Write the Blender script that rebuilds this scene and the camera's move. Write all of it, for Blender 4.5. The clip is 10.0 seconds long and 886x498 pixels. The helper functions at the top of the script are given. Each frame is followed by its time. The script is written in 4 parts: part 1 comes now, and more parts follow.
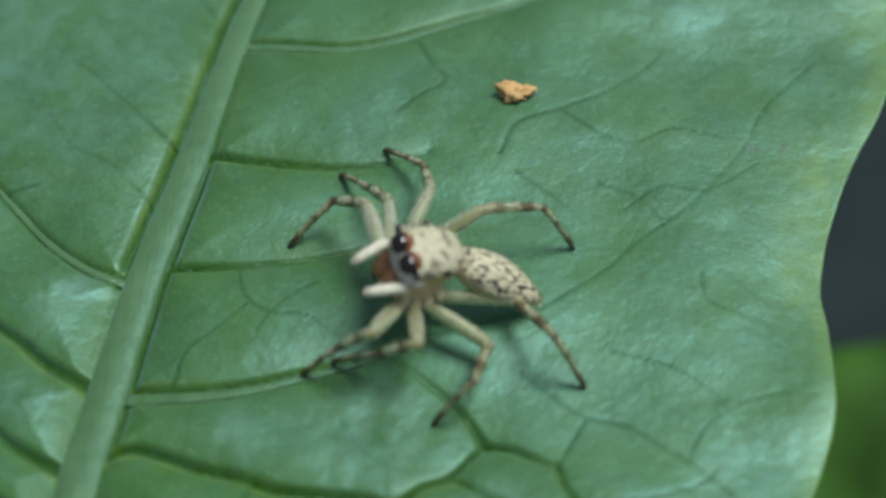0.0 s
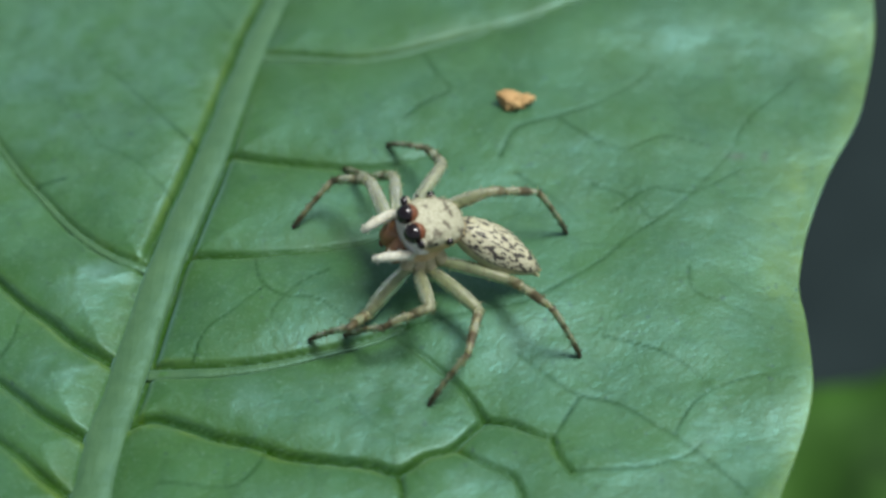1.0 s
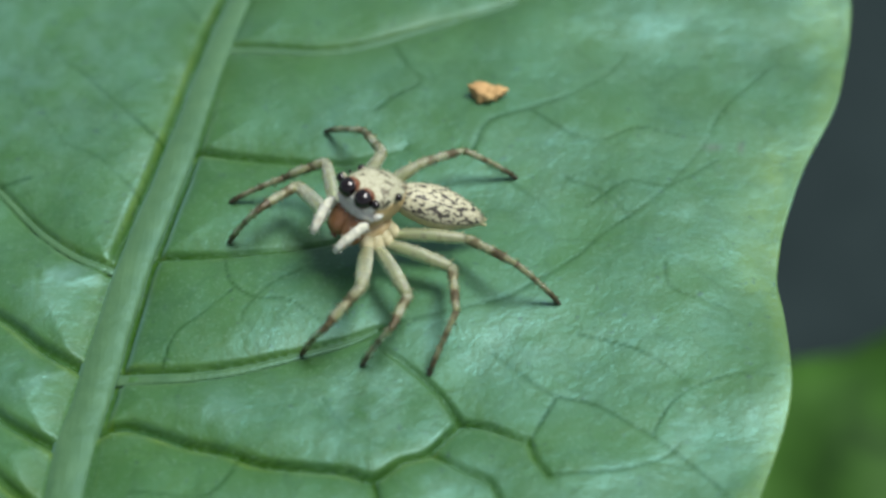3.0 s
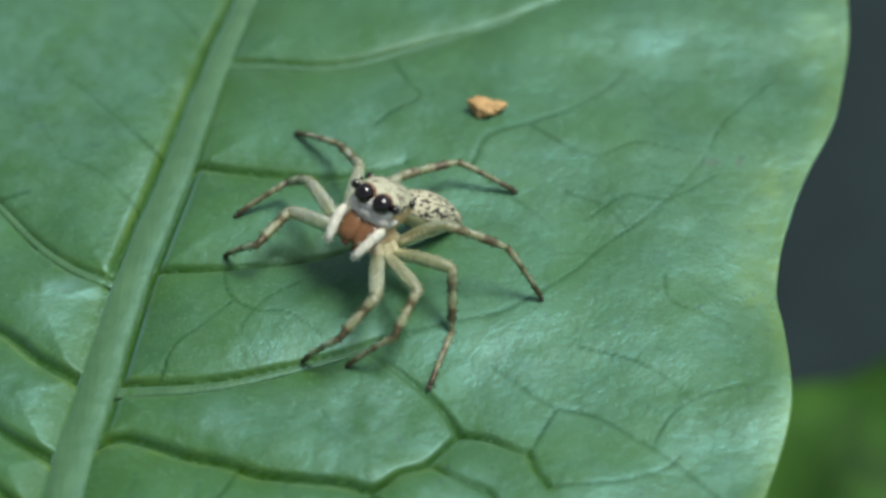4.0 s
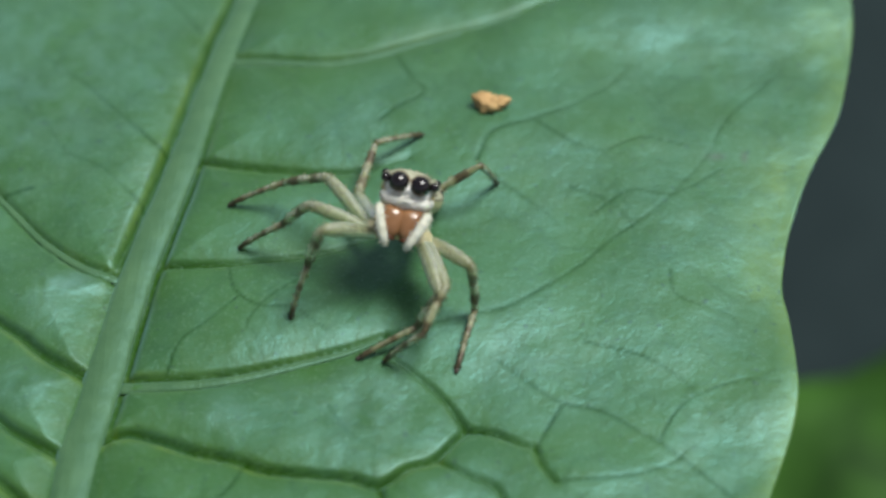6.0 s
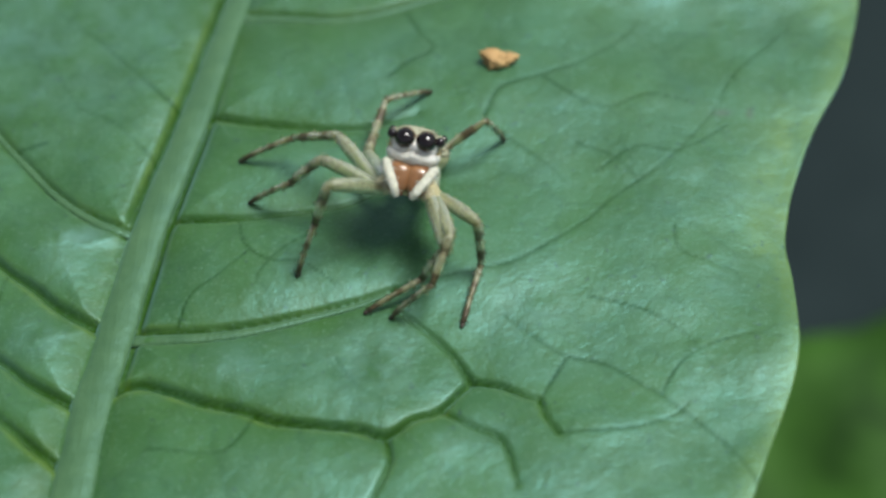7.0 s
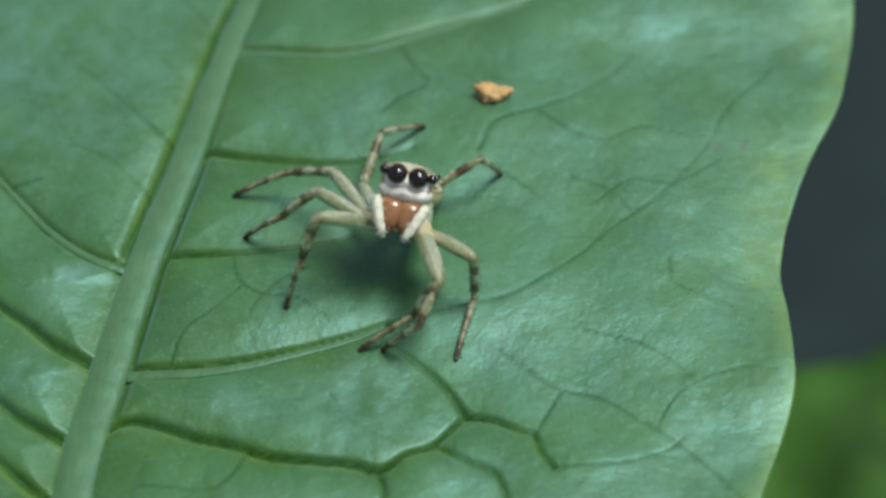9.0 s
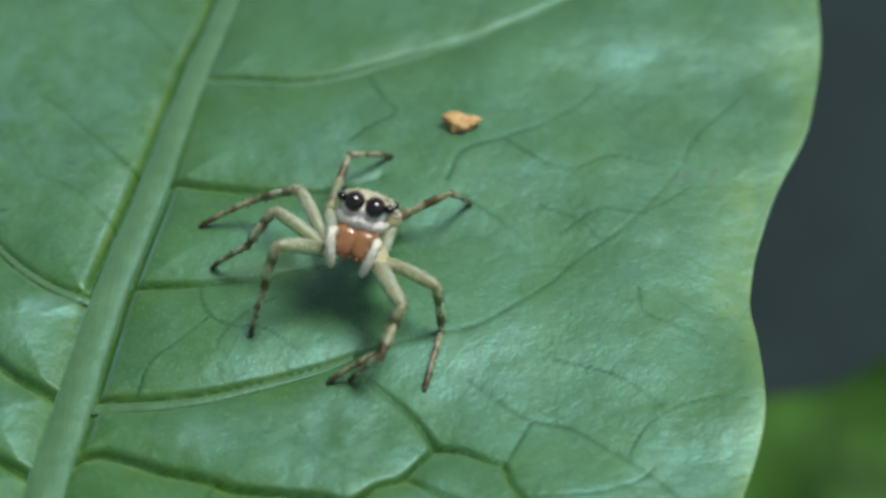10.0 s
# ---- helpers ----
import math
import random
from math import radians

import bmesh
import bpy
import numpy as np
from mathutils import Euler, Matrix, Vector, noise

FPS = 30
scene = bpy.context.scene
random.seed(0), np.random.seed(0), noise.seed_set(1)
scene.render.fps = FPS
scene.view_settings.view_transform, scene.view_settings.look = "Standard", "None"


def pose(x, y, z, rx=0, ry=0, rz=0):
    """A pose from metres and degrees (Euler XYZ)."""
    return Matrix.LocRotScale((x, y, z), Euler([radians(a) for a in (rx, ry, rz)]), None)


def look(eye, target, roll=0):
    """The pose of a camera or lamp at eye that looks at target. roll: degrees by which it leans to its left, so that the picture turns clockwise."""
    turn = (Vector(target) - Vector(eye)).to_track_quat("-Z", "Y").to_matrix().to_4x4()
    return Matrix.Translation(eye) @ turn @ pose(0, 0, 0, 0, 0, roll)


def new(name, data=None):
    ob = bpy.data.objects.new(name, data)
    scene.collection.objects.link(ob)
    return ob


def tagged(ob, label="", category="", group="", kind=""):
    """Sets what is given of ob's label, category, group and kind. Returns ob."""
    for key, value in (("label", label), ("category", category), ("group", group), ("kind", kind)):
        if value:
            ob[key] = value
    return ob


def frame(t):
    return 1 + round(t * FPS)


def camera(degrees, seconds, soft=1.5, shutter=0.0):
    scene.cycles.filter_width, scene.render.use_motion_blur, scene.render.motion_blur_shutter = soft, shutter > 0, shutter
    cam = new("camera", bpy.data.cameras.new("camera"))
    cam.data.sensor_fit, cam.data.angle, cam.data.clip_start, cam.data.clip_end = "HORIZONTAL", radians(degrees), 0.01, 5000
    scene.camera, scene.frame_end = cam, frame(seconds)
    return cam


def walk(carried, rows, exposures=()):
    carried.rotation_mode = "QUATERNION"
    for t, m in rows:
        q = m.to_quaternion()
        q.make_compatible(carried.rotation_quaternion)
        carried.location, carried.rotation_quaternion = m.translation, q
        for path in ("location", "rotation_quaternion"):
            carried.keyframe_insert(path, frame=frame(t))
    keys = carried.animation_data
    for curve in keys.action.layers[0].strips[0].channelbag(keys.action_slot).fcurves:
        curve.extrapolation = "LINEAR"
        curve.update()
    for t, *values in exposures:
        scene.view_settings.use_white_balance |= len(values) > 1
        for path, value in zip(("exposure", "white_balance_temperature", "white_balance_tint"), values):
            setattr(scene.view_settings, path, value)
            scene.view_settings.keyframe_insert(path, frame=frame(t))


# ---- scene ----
MM = 0.001

# ---- camera and its walk ----
cam = camera(28, 10.0, soft=3.0)
cam.data.dof.use_dof = True
cam.data.dof.focus_distance = 0.0714
cam.data.dof.aperture_fstop = 34.0
PATH = [
    (0.0, pose(0.00201, -0.04204, 0.05662, 36.548, 0.0, 3.263) @ pose(0, 0, 0, 0, 0, -2.885)),
    (0.3, pose(0.00152, -0.04329, 0.05751, 37.793, 0.0, 1.874) @ pose(0, 0, 0, 0, 0, -1.824)),
    (0.5, pose(0.00119, -0.04412, 0.05810, 38.098, 0.0, 1.736) @ pose(0, 0, 0, 0, 0, -1.116)),
    (0.7, pose(0.00116, -0.04561, 0.05809, 39.180, 0.0, 1.289) @ pose(0, 0, 0, 0, 0, -1.053)),
    (1.0, pose(0.00111, -0.04785, 0.05808, 39.201, 0.0, 1.959) @ pose(0, 0, 0, 0, 0, -0.959)),
    (1.2, pose(0.00176, -0.04780, 0.05855, 37.970, 0.0, 4.783) @ pose(0, 0, 0, 0, 0, -2.405)),
    (1.5, pose(0.00274, -0.04773, 0.05926, 37.796, 0.0, 6.485) @ pose(0, 0, 0, 0, 0, -4.574)),
    (1.8, pose(0.00302, -0.04801, 0.05960, 37.367, 0.0, 5.596) @ pose(0, 0, 0, 0, 0, -4.496)),
    (2.0, pose(0.00321, -0.04820, 0.05983, 38.488, 0.0, 6.190) @ pose(0, 0, 0, 0, 0, -4.444)),
    (2.2, pose(0.00299, -0.04829, 0.05902, 38.927, 0.0, 4.563) @ pose(0, 0, 0, 0, 0, -3.434)),
    (2.5, pose(0.00267, -0.04844, 0.05781, 38.693, 0.0, 2.783) @ pose(0, 0, 0, 0, 0, -1.919)),
    (2.7, pose(0.00206, -0.04736, 0.05799, 37.367, 0.0, 1.391) @ pose(0, 0, 0, 0, 0, -1.406)),
    (3.0, pose(0.00114, -0.04575, 0.05827, 37.750, 0.0, 0.667) @ pose(0, 0, 0, 0, 0, -0.637)),
    (3.2, pose(0.00060, -0.04559, 0.05807, 38.489, 0.0, -0.046) @ pose(0, 0, 0, 0, 0, -0.195)),
    (4.3, pose(0.00105, -0.04670, 0.05760, 38.964, 0.0, 0.501) @ pose(0, 0, 0, 0, 0, -0.431)),
    (4.5, pose(0.00000, -0.04575, 0.05855, 38.000, 0.0, 0.000) @ pose(0, 0, 0, 0, 0, 0.000)),
    (5.0, pose(0.00124, -0.04652, 0.05765, 38.800, 0.0, 0.970) @ pose(0, 0, 0, 0, 0, -1.021)),
    (5.5, pose(0.00159, -0.04663, 0.05737, 39.613, 0.0, 1.127) @ pose(0, 0, 0, 0, 0, -1.059)),
    (5.7, pose(0.00077, -0.04637, 0.05750, 38.986, 0.0, 0.105) @ pose(0, 0, 0, 0, 0, -0.279)),
    (6.8, pose(0.00037, -0.04791, 0.05694, 39.012, 0.0, 0.245) @ pose(0, 0, 0, 0, 0, -0.180)),
    (7.0, pose(0.00120, -0.04718, 0.05825, 37.458, 0.0, 1.362) @ pose(0, 0, 0, 0, 0, -1.178)),
    (7.5, pose(0.00066, -0.04709, 0.05860, 37.605, 0.0, 1.890) @ pose(0, 0, 0, 0, 0, -1.600)),
    (8.0, pose(0.00252, -0.04659, 0.05866, 37.885, 0.0, 2.687) @ pose(0, 0, 0, 0, 0, -2.411)),
    (8.5, pose(0.00184, -0.04744, 0.05758, 39.145, 0.0, 1.323) @ pose(0, 0, 0, 0, 0, -1.245)),
    (9.0, pose(0.00152, -0.04706, 0.05816, 38.530, 0.0, 1.440) @ pose(0, 0, 0, 0, 0, -1.468)),
    (9.5, pose(0.00227, -0.04759, 0.05784, 38.933, 0.0, 1.951) @ pose(0, 0, 0, 0, 0, -1.920)),
    (10.0, pose(0.00142, -0.04677, 0.05784, 39.463, 0.0, -0.312) @ pose(0, 0, 0, 0, 0, -0.293)),
]
walk(cam, PATH, [(0.0, -0.24), (1.0, -0.14), (1.5, -0.08), (2.0, 0.0), (3.0, 0.0), (4.5, -0.14), (10.0, -0.11)])

# ---- daylight: a soft bright sky behind and above the leaf ----
SUN_WAY = Vector((0.38, 0.10, 1.0)).normalized()
world = bpy.data.worlds.new("sky")
scene.world = world
world.use_nodes = True
sky_nodes = world.node_tree
sky = sky_nodes.nodes.new("ShaderNodeTexSky")
sky.sky_type, sky.sun_disc = "NISHITA", False
sky.sun_elevation, sky.sun_rotation = math.asin(SUN_WAY.z), math.atan2(SUN_WAY.x, SUN_WAY.y)
sky.air_density, sky.dust_density = 1.0, 1.6
haze = sky_nodes.nodes.new("ShaderNodeHueSaturation")
haze.inputs["Saturation"].default_value = 0.55
sky_nodes.links.new(sky.outputs[0], haze.inputs["Color"])
sky_nodes.links.new(haze.outputs[0], sky_nodes.nodes["Background"].inputs[0])
sky_nodes.nodes["Background"].inputs[1].default_value = 0.105
sun = new("sun", bpy.data.lights.new("sun", "SUN"))
sun.data.energy, sun.data.angle, sun.data.color = 4.8, radians(23), (1.0, 1.0, 0.95)
sun.matrix_world = look(SUN_WAY * 2, (0, 0, 0))


# ---- materials ----
def material(name):
    m = bpy.data.materials.new(name)
    m.use_nodes = True
    return m, m.node_tree, m.node_tree.nodes["Principled BSDF"]


def node(tree, kind, **values):
    n = tree.nodes.new(kind)
    for key, value in values.items():
        n.inputs[key.replace("_", " ")].default_value = value
    return n


def noise_node(tree, scale, detail=3.0, rough=0.55, vector=None):
    n = node(tree, "ShaderNodeTexNoise", Scale=scale, Detail=detail, Roughness=rough)
    if vector:
        tree.links.new(vector, n.inputs["Vector"])
    return n


def ramp(tree, value, stops):
    r = tree.nodes.new("ShaderNodeValToRGB")
    tree.links.new(value, r.inputs[0])
    el = r.color_ramp.elements
    while len(el) < len(stops):
        el.new(0.5)
    for e, (p, c) in zip(el, stops):
        e.position, e.color = p, (*c, 1) if len(c) == 3 else c
    return r.outputs[0]


def mix(tree, fac, a, b, blend="MIX"):
    n = tree.nodes.new("ShaderNodeMix")
    n.data_type, n.blend_type = "RGBA", blend
    for socket, value in ((n.inputs[0], fac), (n.inputs[6], a), (n.inputs[7], b)):
        if isinstance(value, bpy.types.NodeSocket):
            tree.links.new(value, socket)
        elif isinstance(value, (int, float)):
            socket.default_value = value
        else:
            socket.default_value = (*value, 1)
    return n.outputs[2]


def math_node(tree, op, a, b=0.0, clamp=False):
    n = tree.nodes.new("ShaderNodeMath")
    n.operation, n.use_clamp = op, clamp
    for socket, value in ((n.inputs[0], a), (n.inputs[1], b)):
        if isinstance(value, bpy.types.NodeSocket):
            tree.links.new(value, socket)
        else:
            socket.default_value = value
    return n.outputs[0]


def attribute(tree, name):
    n = tree.nodes.new("ShaderNodeAttribute")
    n.attribute_name = name
    return n.outputs["Fac"]


def object_coords(tree):
    return tree.nodes.new("ShaderNodeTexCoord").outputs["Object"]


def bump(tree, bsdf, height, strength, distance):
    n = node(tree, "ShaderNodeBump", Strength=strength, Distance=distance)
    tree.links.new(height, n.inputs["Height"])
    tree.links.new(n.outputs[0], bsdf.inputs["Normal"])


def leaf_blade_material():
    m, t, b = material("leaf_blade")
    at = object_coords(t)
    broad, fine = noise_node(t, 260, 3, 0.5, at), noise_node(t, 1500, 4, 0.6, at)
    specks, grain = noise_node(t, 2600, 2, 0.5, at), noise_node(t, 5200, 3, 0.65, at)
    green = ramp(t, broad.outputs[0], [(0.3, (0.015, 0.066, 0.003)), (0.7, (0.030, 0.102, 0.006))])
    green = mix(t, math_node(t, "MULTIPLY", fine.outputs[0], 0.5), green, (0.030, 0.088, 0.006))
    green = mix(t, attribute(t, "vein"), green, (0.050, 0.135, 0.020))
    # deep green of the vein grooves, with their shade painted in
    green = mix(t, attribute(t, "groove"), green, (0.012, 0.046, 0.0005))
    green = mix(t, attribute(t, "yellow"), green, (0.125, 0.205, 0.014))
    mottle_sheen = noise_node(t, 620, 5, 0.62, at)
    patchy = ramp(t, mottle_sheen.outputs[0], [(0.42, (0, 0, 0)), (0.66, (0.42,) * 3)])
    green = mix(t, patchy, green, (0.034, 0.095, 0.014))
    pale_grain = ramp(t, grain.outputs[0], [(0.50, (0, 0, 0)), (0.72, (0.30,) * 3)])
    green = mix(t, pale_grain, green, (0.050, 0.110, 0.028))
    speck = ramp(t, specks.outputs[0], [(0.68, (0, 0, 0)), (0.73, (1, 1, 1))])
    green = mix(t, math_node(t, "MULTIPLY", speck, 0.7), green, (0.012, 0.035, 0.012))
    green = mix(t, attribute(t, "stain"), green, (0.045, 0.045, 0.008))
    wobble = mix(t, 0.0016, at, noise_node(t, 900, 2, 0.5, at).outputs["Color"], "ADD")
    wide = node(t, "ShaderNodeTexVoronoi", Scale=300.0, Randomness=1.0)
    wide.feature = "DISTANCE_TO_EDGE"
    t.links.new(wobble, wide.inputs["Vector"])
    lines = ramp(t, wide.outputs["Distance"], [(0.0, (0.22,) * 3), (0.06, (0, 0, 0))])
    green = mix(t, lines, green, (0.008, 0.040, 0.001))
    green = mix(t, attribute(t, "net"), green, (0.007, 0.036, 0.001))
    # sparkle of the leaf skin, painted into the colour as pale specks
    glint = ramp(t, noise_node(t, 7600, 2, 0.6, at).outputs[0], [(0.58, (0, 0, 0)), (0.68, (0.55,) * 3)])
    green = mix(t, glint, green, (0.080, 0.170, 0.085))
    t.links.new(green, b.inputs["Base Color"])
    t.links.new(ramp(t, mottle_sheen.outputs[0], [(0.3, (0.41,) * 3), (0.7, (0.53,) * 3)]), b.inputs["Roughness"])
    b.inputs["IOR"].default_value = 1.5
    # sky sheen put into the gloss: fuller between the veins, cut from their grooves
    lines_cut = math_node(t, "ADD", math_node(t, "MULTIPLY", attribute(t, "groove"), 0.95), math_node(t, "MULTIPLY", attribute(t, "net"), 0.75))
    lines_cut = math_node(t, "ADD", lines_cut, math_node(t, "MULTIPLY", lines, 0.2))
    bare = math_node(t, "SUBTRACT", 1.0, lines_cut, True)
    sheen_share = math_node(t, "MULTIPLY", bare, attribute(t, "mottle_sheen"))
    # sheen patches placed by hand, standing in for reflected sky
    sky_sheen = attribute(t, "sky_sheen")
    shine = noise_node(t, 340, 4, 0.6, at)
    level = ramp(t, shine.outputs[0], [(0.34, (0.48,) * 3), (0.68, (1.0,) * 3)])
    level = math_node(t, "MULTIPLY", level, sheen_share)
    t.links.new(math_node(t, "ADD", level, math_node(t, "MULTIPLY", sky_sheen, 1.5)), b.inputs["Specular IOR Level"])
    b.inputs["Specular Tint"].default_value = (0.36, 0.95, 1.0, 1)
    b.inputs["Coat Roughness"].default_value = 0.5
    coat = math_node(t, "MULTIPLY", math_node(t, "ADD", math_node(t, "MULTIPLY", sky_sheen, 0.9), 0.54), bare)
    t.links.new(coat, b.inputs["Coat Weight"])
    t.links.new(math_node(t, "MULTIPLY", sheen_share, 0.37), b.inputs["Sheen Weight"])
    b.inputs["Sheen Tint"].default_value = (0.42, 0.9, 1.0, 1)
    b.inputs["Sheen Roughness"].default_value = 0.5
    cells = node(t, "ShaderNodeTexVoronoi", Scale=620.0, Randomness=1.0)
    cells.feature = "DISTANCE_TO_EDGE"
    t.links.new(wobble, cells.inputs["Vector"])
    net = ramp(t, cells.outputs["Distance"], [(0.0, (0, 0, 0)), (0.10, (1, 1, 1))])
    small = node(t, "ShaderNodeTexVoronoi", Scale=2100.0, Randomness=1.0)
    small.feature = "DISTANCE_TO_EDGE"
    t.links.new(wobble, small.inputs["Vector"])
    mesh_net = ramp(t, small.outputs["Distance"], [(0.0, (0, 0, 0)), (0.14, (1, 1, 1))])
    h0 = math_node(t, "ADD", math_node(t, "MULTIPLY", net, 0.22), math_node(t, "MULTIPLY", mesh_net, 0.10))
    h = math_node(t, "ADD", math_node(t, "ADD", math_node(t, "MULTIPLY", fine.outputs[0], 2.0), math_node(t, "MULTIPLY", mottle_sheen.outputs[0], 5.0)), math_node(t, "MULTIPLY", grain.outputs[0], 0.8))
    bump(t, b, math_node(t, "ADD", h, h0), 0.36, 0.00005)
    return m


def vein_material():
    m, t, b = material("leaf_vein")
    n = noise_node(t, 700, 4, 0.6, object_coords(t))
    c = ramp(t, n.outputs[0], [(0.3, (0.040, 0.095, 0.028)), (0.7, (0.062, 0.130, 0.045))])
    t.links.new(c, b.inputs["Base Color"])
    b.inputs["Roughness"].default_value = 0.5
    b.inputs["Specular IOR Level"].default_value = 0.62
    b.inputs["Specular Tint"].default_value = (0.50, 0.95, 1.0, 1)
    b.inputs["Sheen Weight"].default_value = 0.30
    b.inputs["Sheen Tint"].default_value = (0.42, 0.9, 1.0, 1)
    lines = node(t, "ShaderNodeMapping", Scale=(1.0, 0.12, 1.0), Rotation=(0, 0, -0.13))
    t.links.new(object_coords(t), lines.inputs[0])
    streaks = noise_node(t, 4200, 3, 0.6, lines.outputs[0])
    lumps = noise_node(t, 1300, 4, 0.6, object_coords(t))
    bump(t, b, math_node(t, "ADD", streaks.outputs[0], math_node(t, "MULTIPLY", lumps.outputs[0], 1.6)), 0.45, 0.00008)
    return m


def plain_noise(name, scale, low, high, rough=0.6, bumpy=0.3, far=0.0001, sub=0.0, spec=0.5):
    m, t, b = material(name)
    n = noise_node(t, scale, 4, 0.6, object_coords(t))
    t.links.new(ramp(t, n.outputs[0], [(0.32, low), (0.68, high)]), b.inputs["Base Color"])
    b.inputs["Roughness"].default_value = rough
    b.inputs["Specular IOR Level"].default_value = spec
    if sub:
        b.inputs["Subsurface Weight"].default_value = sub
        b.inputs["Subsurface Radius"].default_value = (0.0004, 0.0003, 0.0002)
    if bumpy:
        bump(t, b, noise_node(t, scale * 3, 3, 0.6, object_coords(t)).outputs[0], bumpy, far)
    return m


def carapace_material():
    """Cream scales with dark flecks on top, white hair on the face, tan flanks."""
    m, t, b = material("carapace_scales")
    at = object_coords(t)
    sep = t.nodes.new("ShaderNodeSeparateXYZ")
    t.links.new(at, sep.inputs[0])
    x, z = sep.outputs[0], sep.outputs[2]
    patches = noise_node(t, 2500, 3, 0.6, at)
    hairs = noise_node(t, 9000, 3, 0.6, at)
    cream = ramp(t, hairs.outputs[0], [(0.3, (0.28, 0.28, 0.18)), (0.7, (0.50, 0.50, 0.37))])
    cream = mix(t, ramp(t, patches.outputs[0], [(0.53, (0, 0, 0)), (0.60, (0.85,) * 3)]), cream, (0.085, 0.070, 0.045))
    flank = ramp(t, hairs.outputs[0], [(0.3, (0.40, 0.27, 0.11)), (0.7, (0.54, 0.41, 0.20))])
    low = ramp(t, math_node(t, "ADD", math_node(t, "MULTIPLY", z, 500.0), math_node(t, "MULTIPLY", patches.outputs[0], 0.2)), [(0.58, (1, 1, 1)), (0.68, (0, 0, 0))])
    c = mix(t, low, cream, flank)
    white = ramp(t, hairs.outputs[0], [(0.3, (0.78, 0.75, 0.68)), (0.7, (0.93, 0.92, 0.88))])
    front = ramp(t, math_node(t, "MULTIPLY", x, 1000.0), [(0.86, (0, 0, 0)), (1.0, (1, 1, 1))])
    under = ramp(t, math_node(t, "MULTIPLY", z, 500.0), [(0.60, (1, 1, 1)), (0.74, (0, 0, 0))])
    c = mix(t, math_node(t, "MULTIPLY", front, under), c, white)
    t.links.new(c, b.inputs["Base Color"])
    b.inputs["Roughness"].default_value = 0.6
    bump(t, b, hairs.outputs[0], 0.7, 0.00006)
    return m


def abdomen_material():
    """Cream back with rows of broken black dashes, plain straw-coloured belly."""
    m, t, b = material("abdomen_scales")
    at = object_coords(t)
    sep = t.nodes.new("ShaderNodeSeparateXYZ")
    t.links.new(at, sep.inputs[0])
    stretch = node(t, "ShaderNodeMapping", Scale=(0.55, 1.15, 1.0))
    t.links.new(at, stretch.inputs[0])
    dashes = noise_node(t, 6800, 2, 0.55, stretch.outputs[0])
    hairs = noise_node(t, 8000, 3, 0.6, at)
    cream = ramp(t, hairs.outputs[0], [(0.3, (0.36, 0.345, 0.22)), (0.7, (0.54, 0.53, 0.38))])
    back = mix(t, ramp(t, dashes.outputs[0], [(0.515, (0, 0, 0)), (0.56, (1, 1, 1))]), cream, (0.035, 0.03, 0.025))
    belly = ramp(t, hairs.outputs[0], [(0.3, (0.27, 0.28, 0.14)), (0.7, (0.38, 0.38, 0.21))])
    low = ramp(t, math_node(t, "ADD", math_node(t, "MULTIPLY", sep.outputs[2], 1000.0), 0.5), [(0.62, (1, 1, 1)), (0.78, (0, 0, 0))])
    edge = ramp(t, math_node(t, "ADD", math_node(t, "ADD", math_node(t, "MULTIPLY", sep.outputs[2], 1000.0), 0.45), math_node(t, "MULTIPLY", dashes.outputs[0], 0.12)), [(0.66, (0, 0, 0)), (0.70, (0.8,) * 3), (0.74, (0.8,) * 3), (0.78, (0, 0, 0))])
    scales = mix(t, math_node(t, "MULTIPLY", edge, ramp(t, hairs.outputs[0], [(0.42, (0, 0, 0)), (0.5, (1, 1, 1))])), mix(t, low, back, belly), (0.05, 0.04, 0.03))
    t.links.new(scales, b.inputs["Base Color"])
    b.inputs["Roughness"].default_value = 0.55
    b.inputs["Subsurface Weight"].default_value = 0.1
    b.inputs["Subsurface Radius"].default_value = (0.0003, 0.0003, 0.0002)
    bump(t, b, hairs.outputs[0], 0.6, 0.00005)
    return m


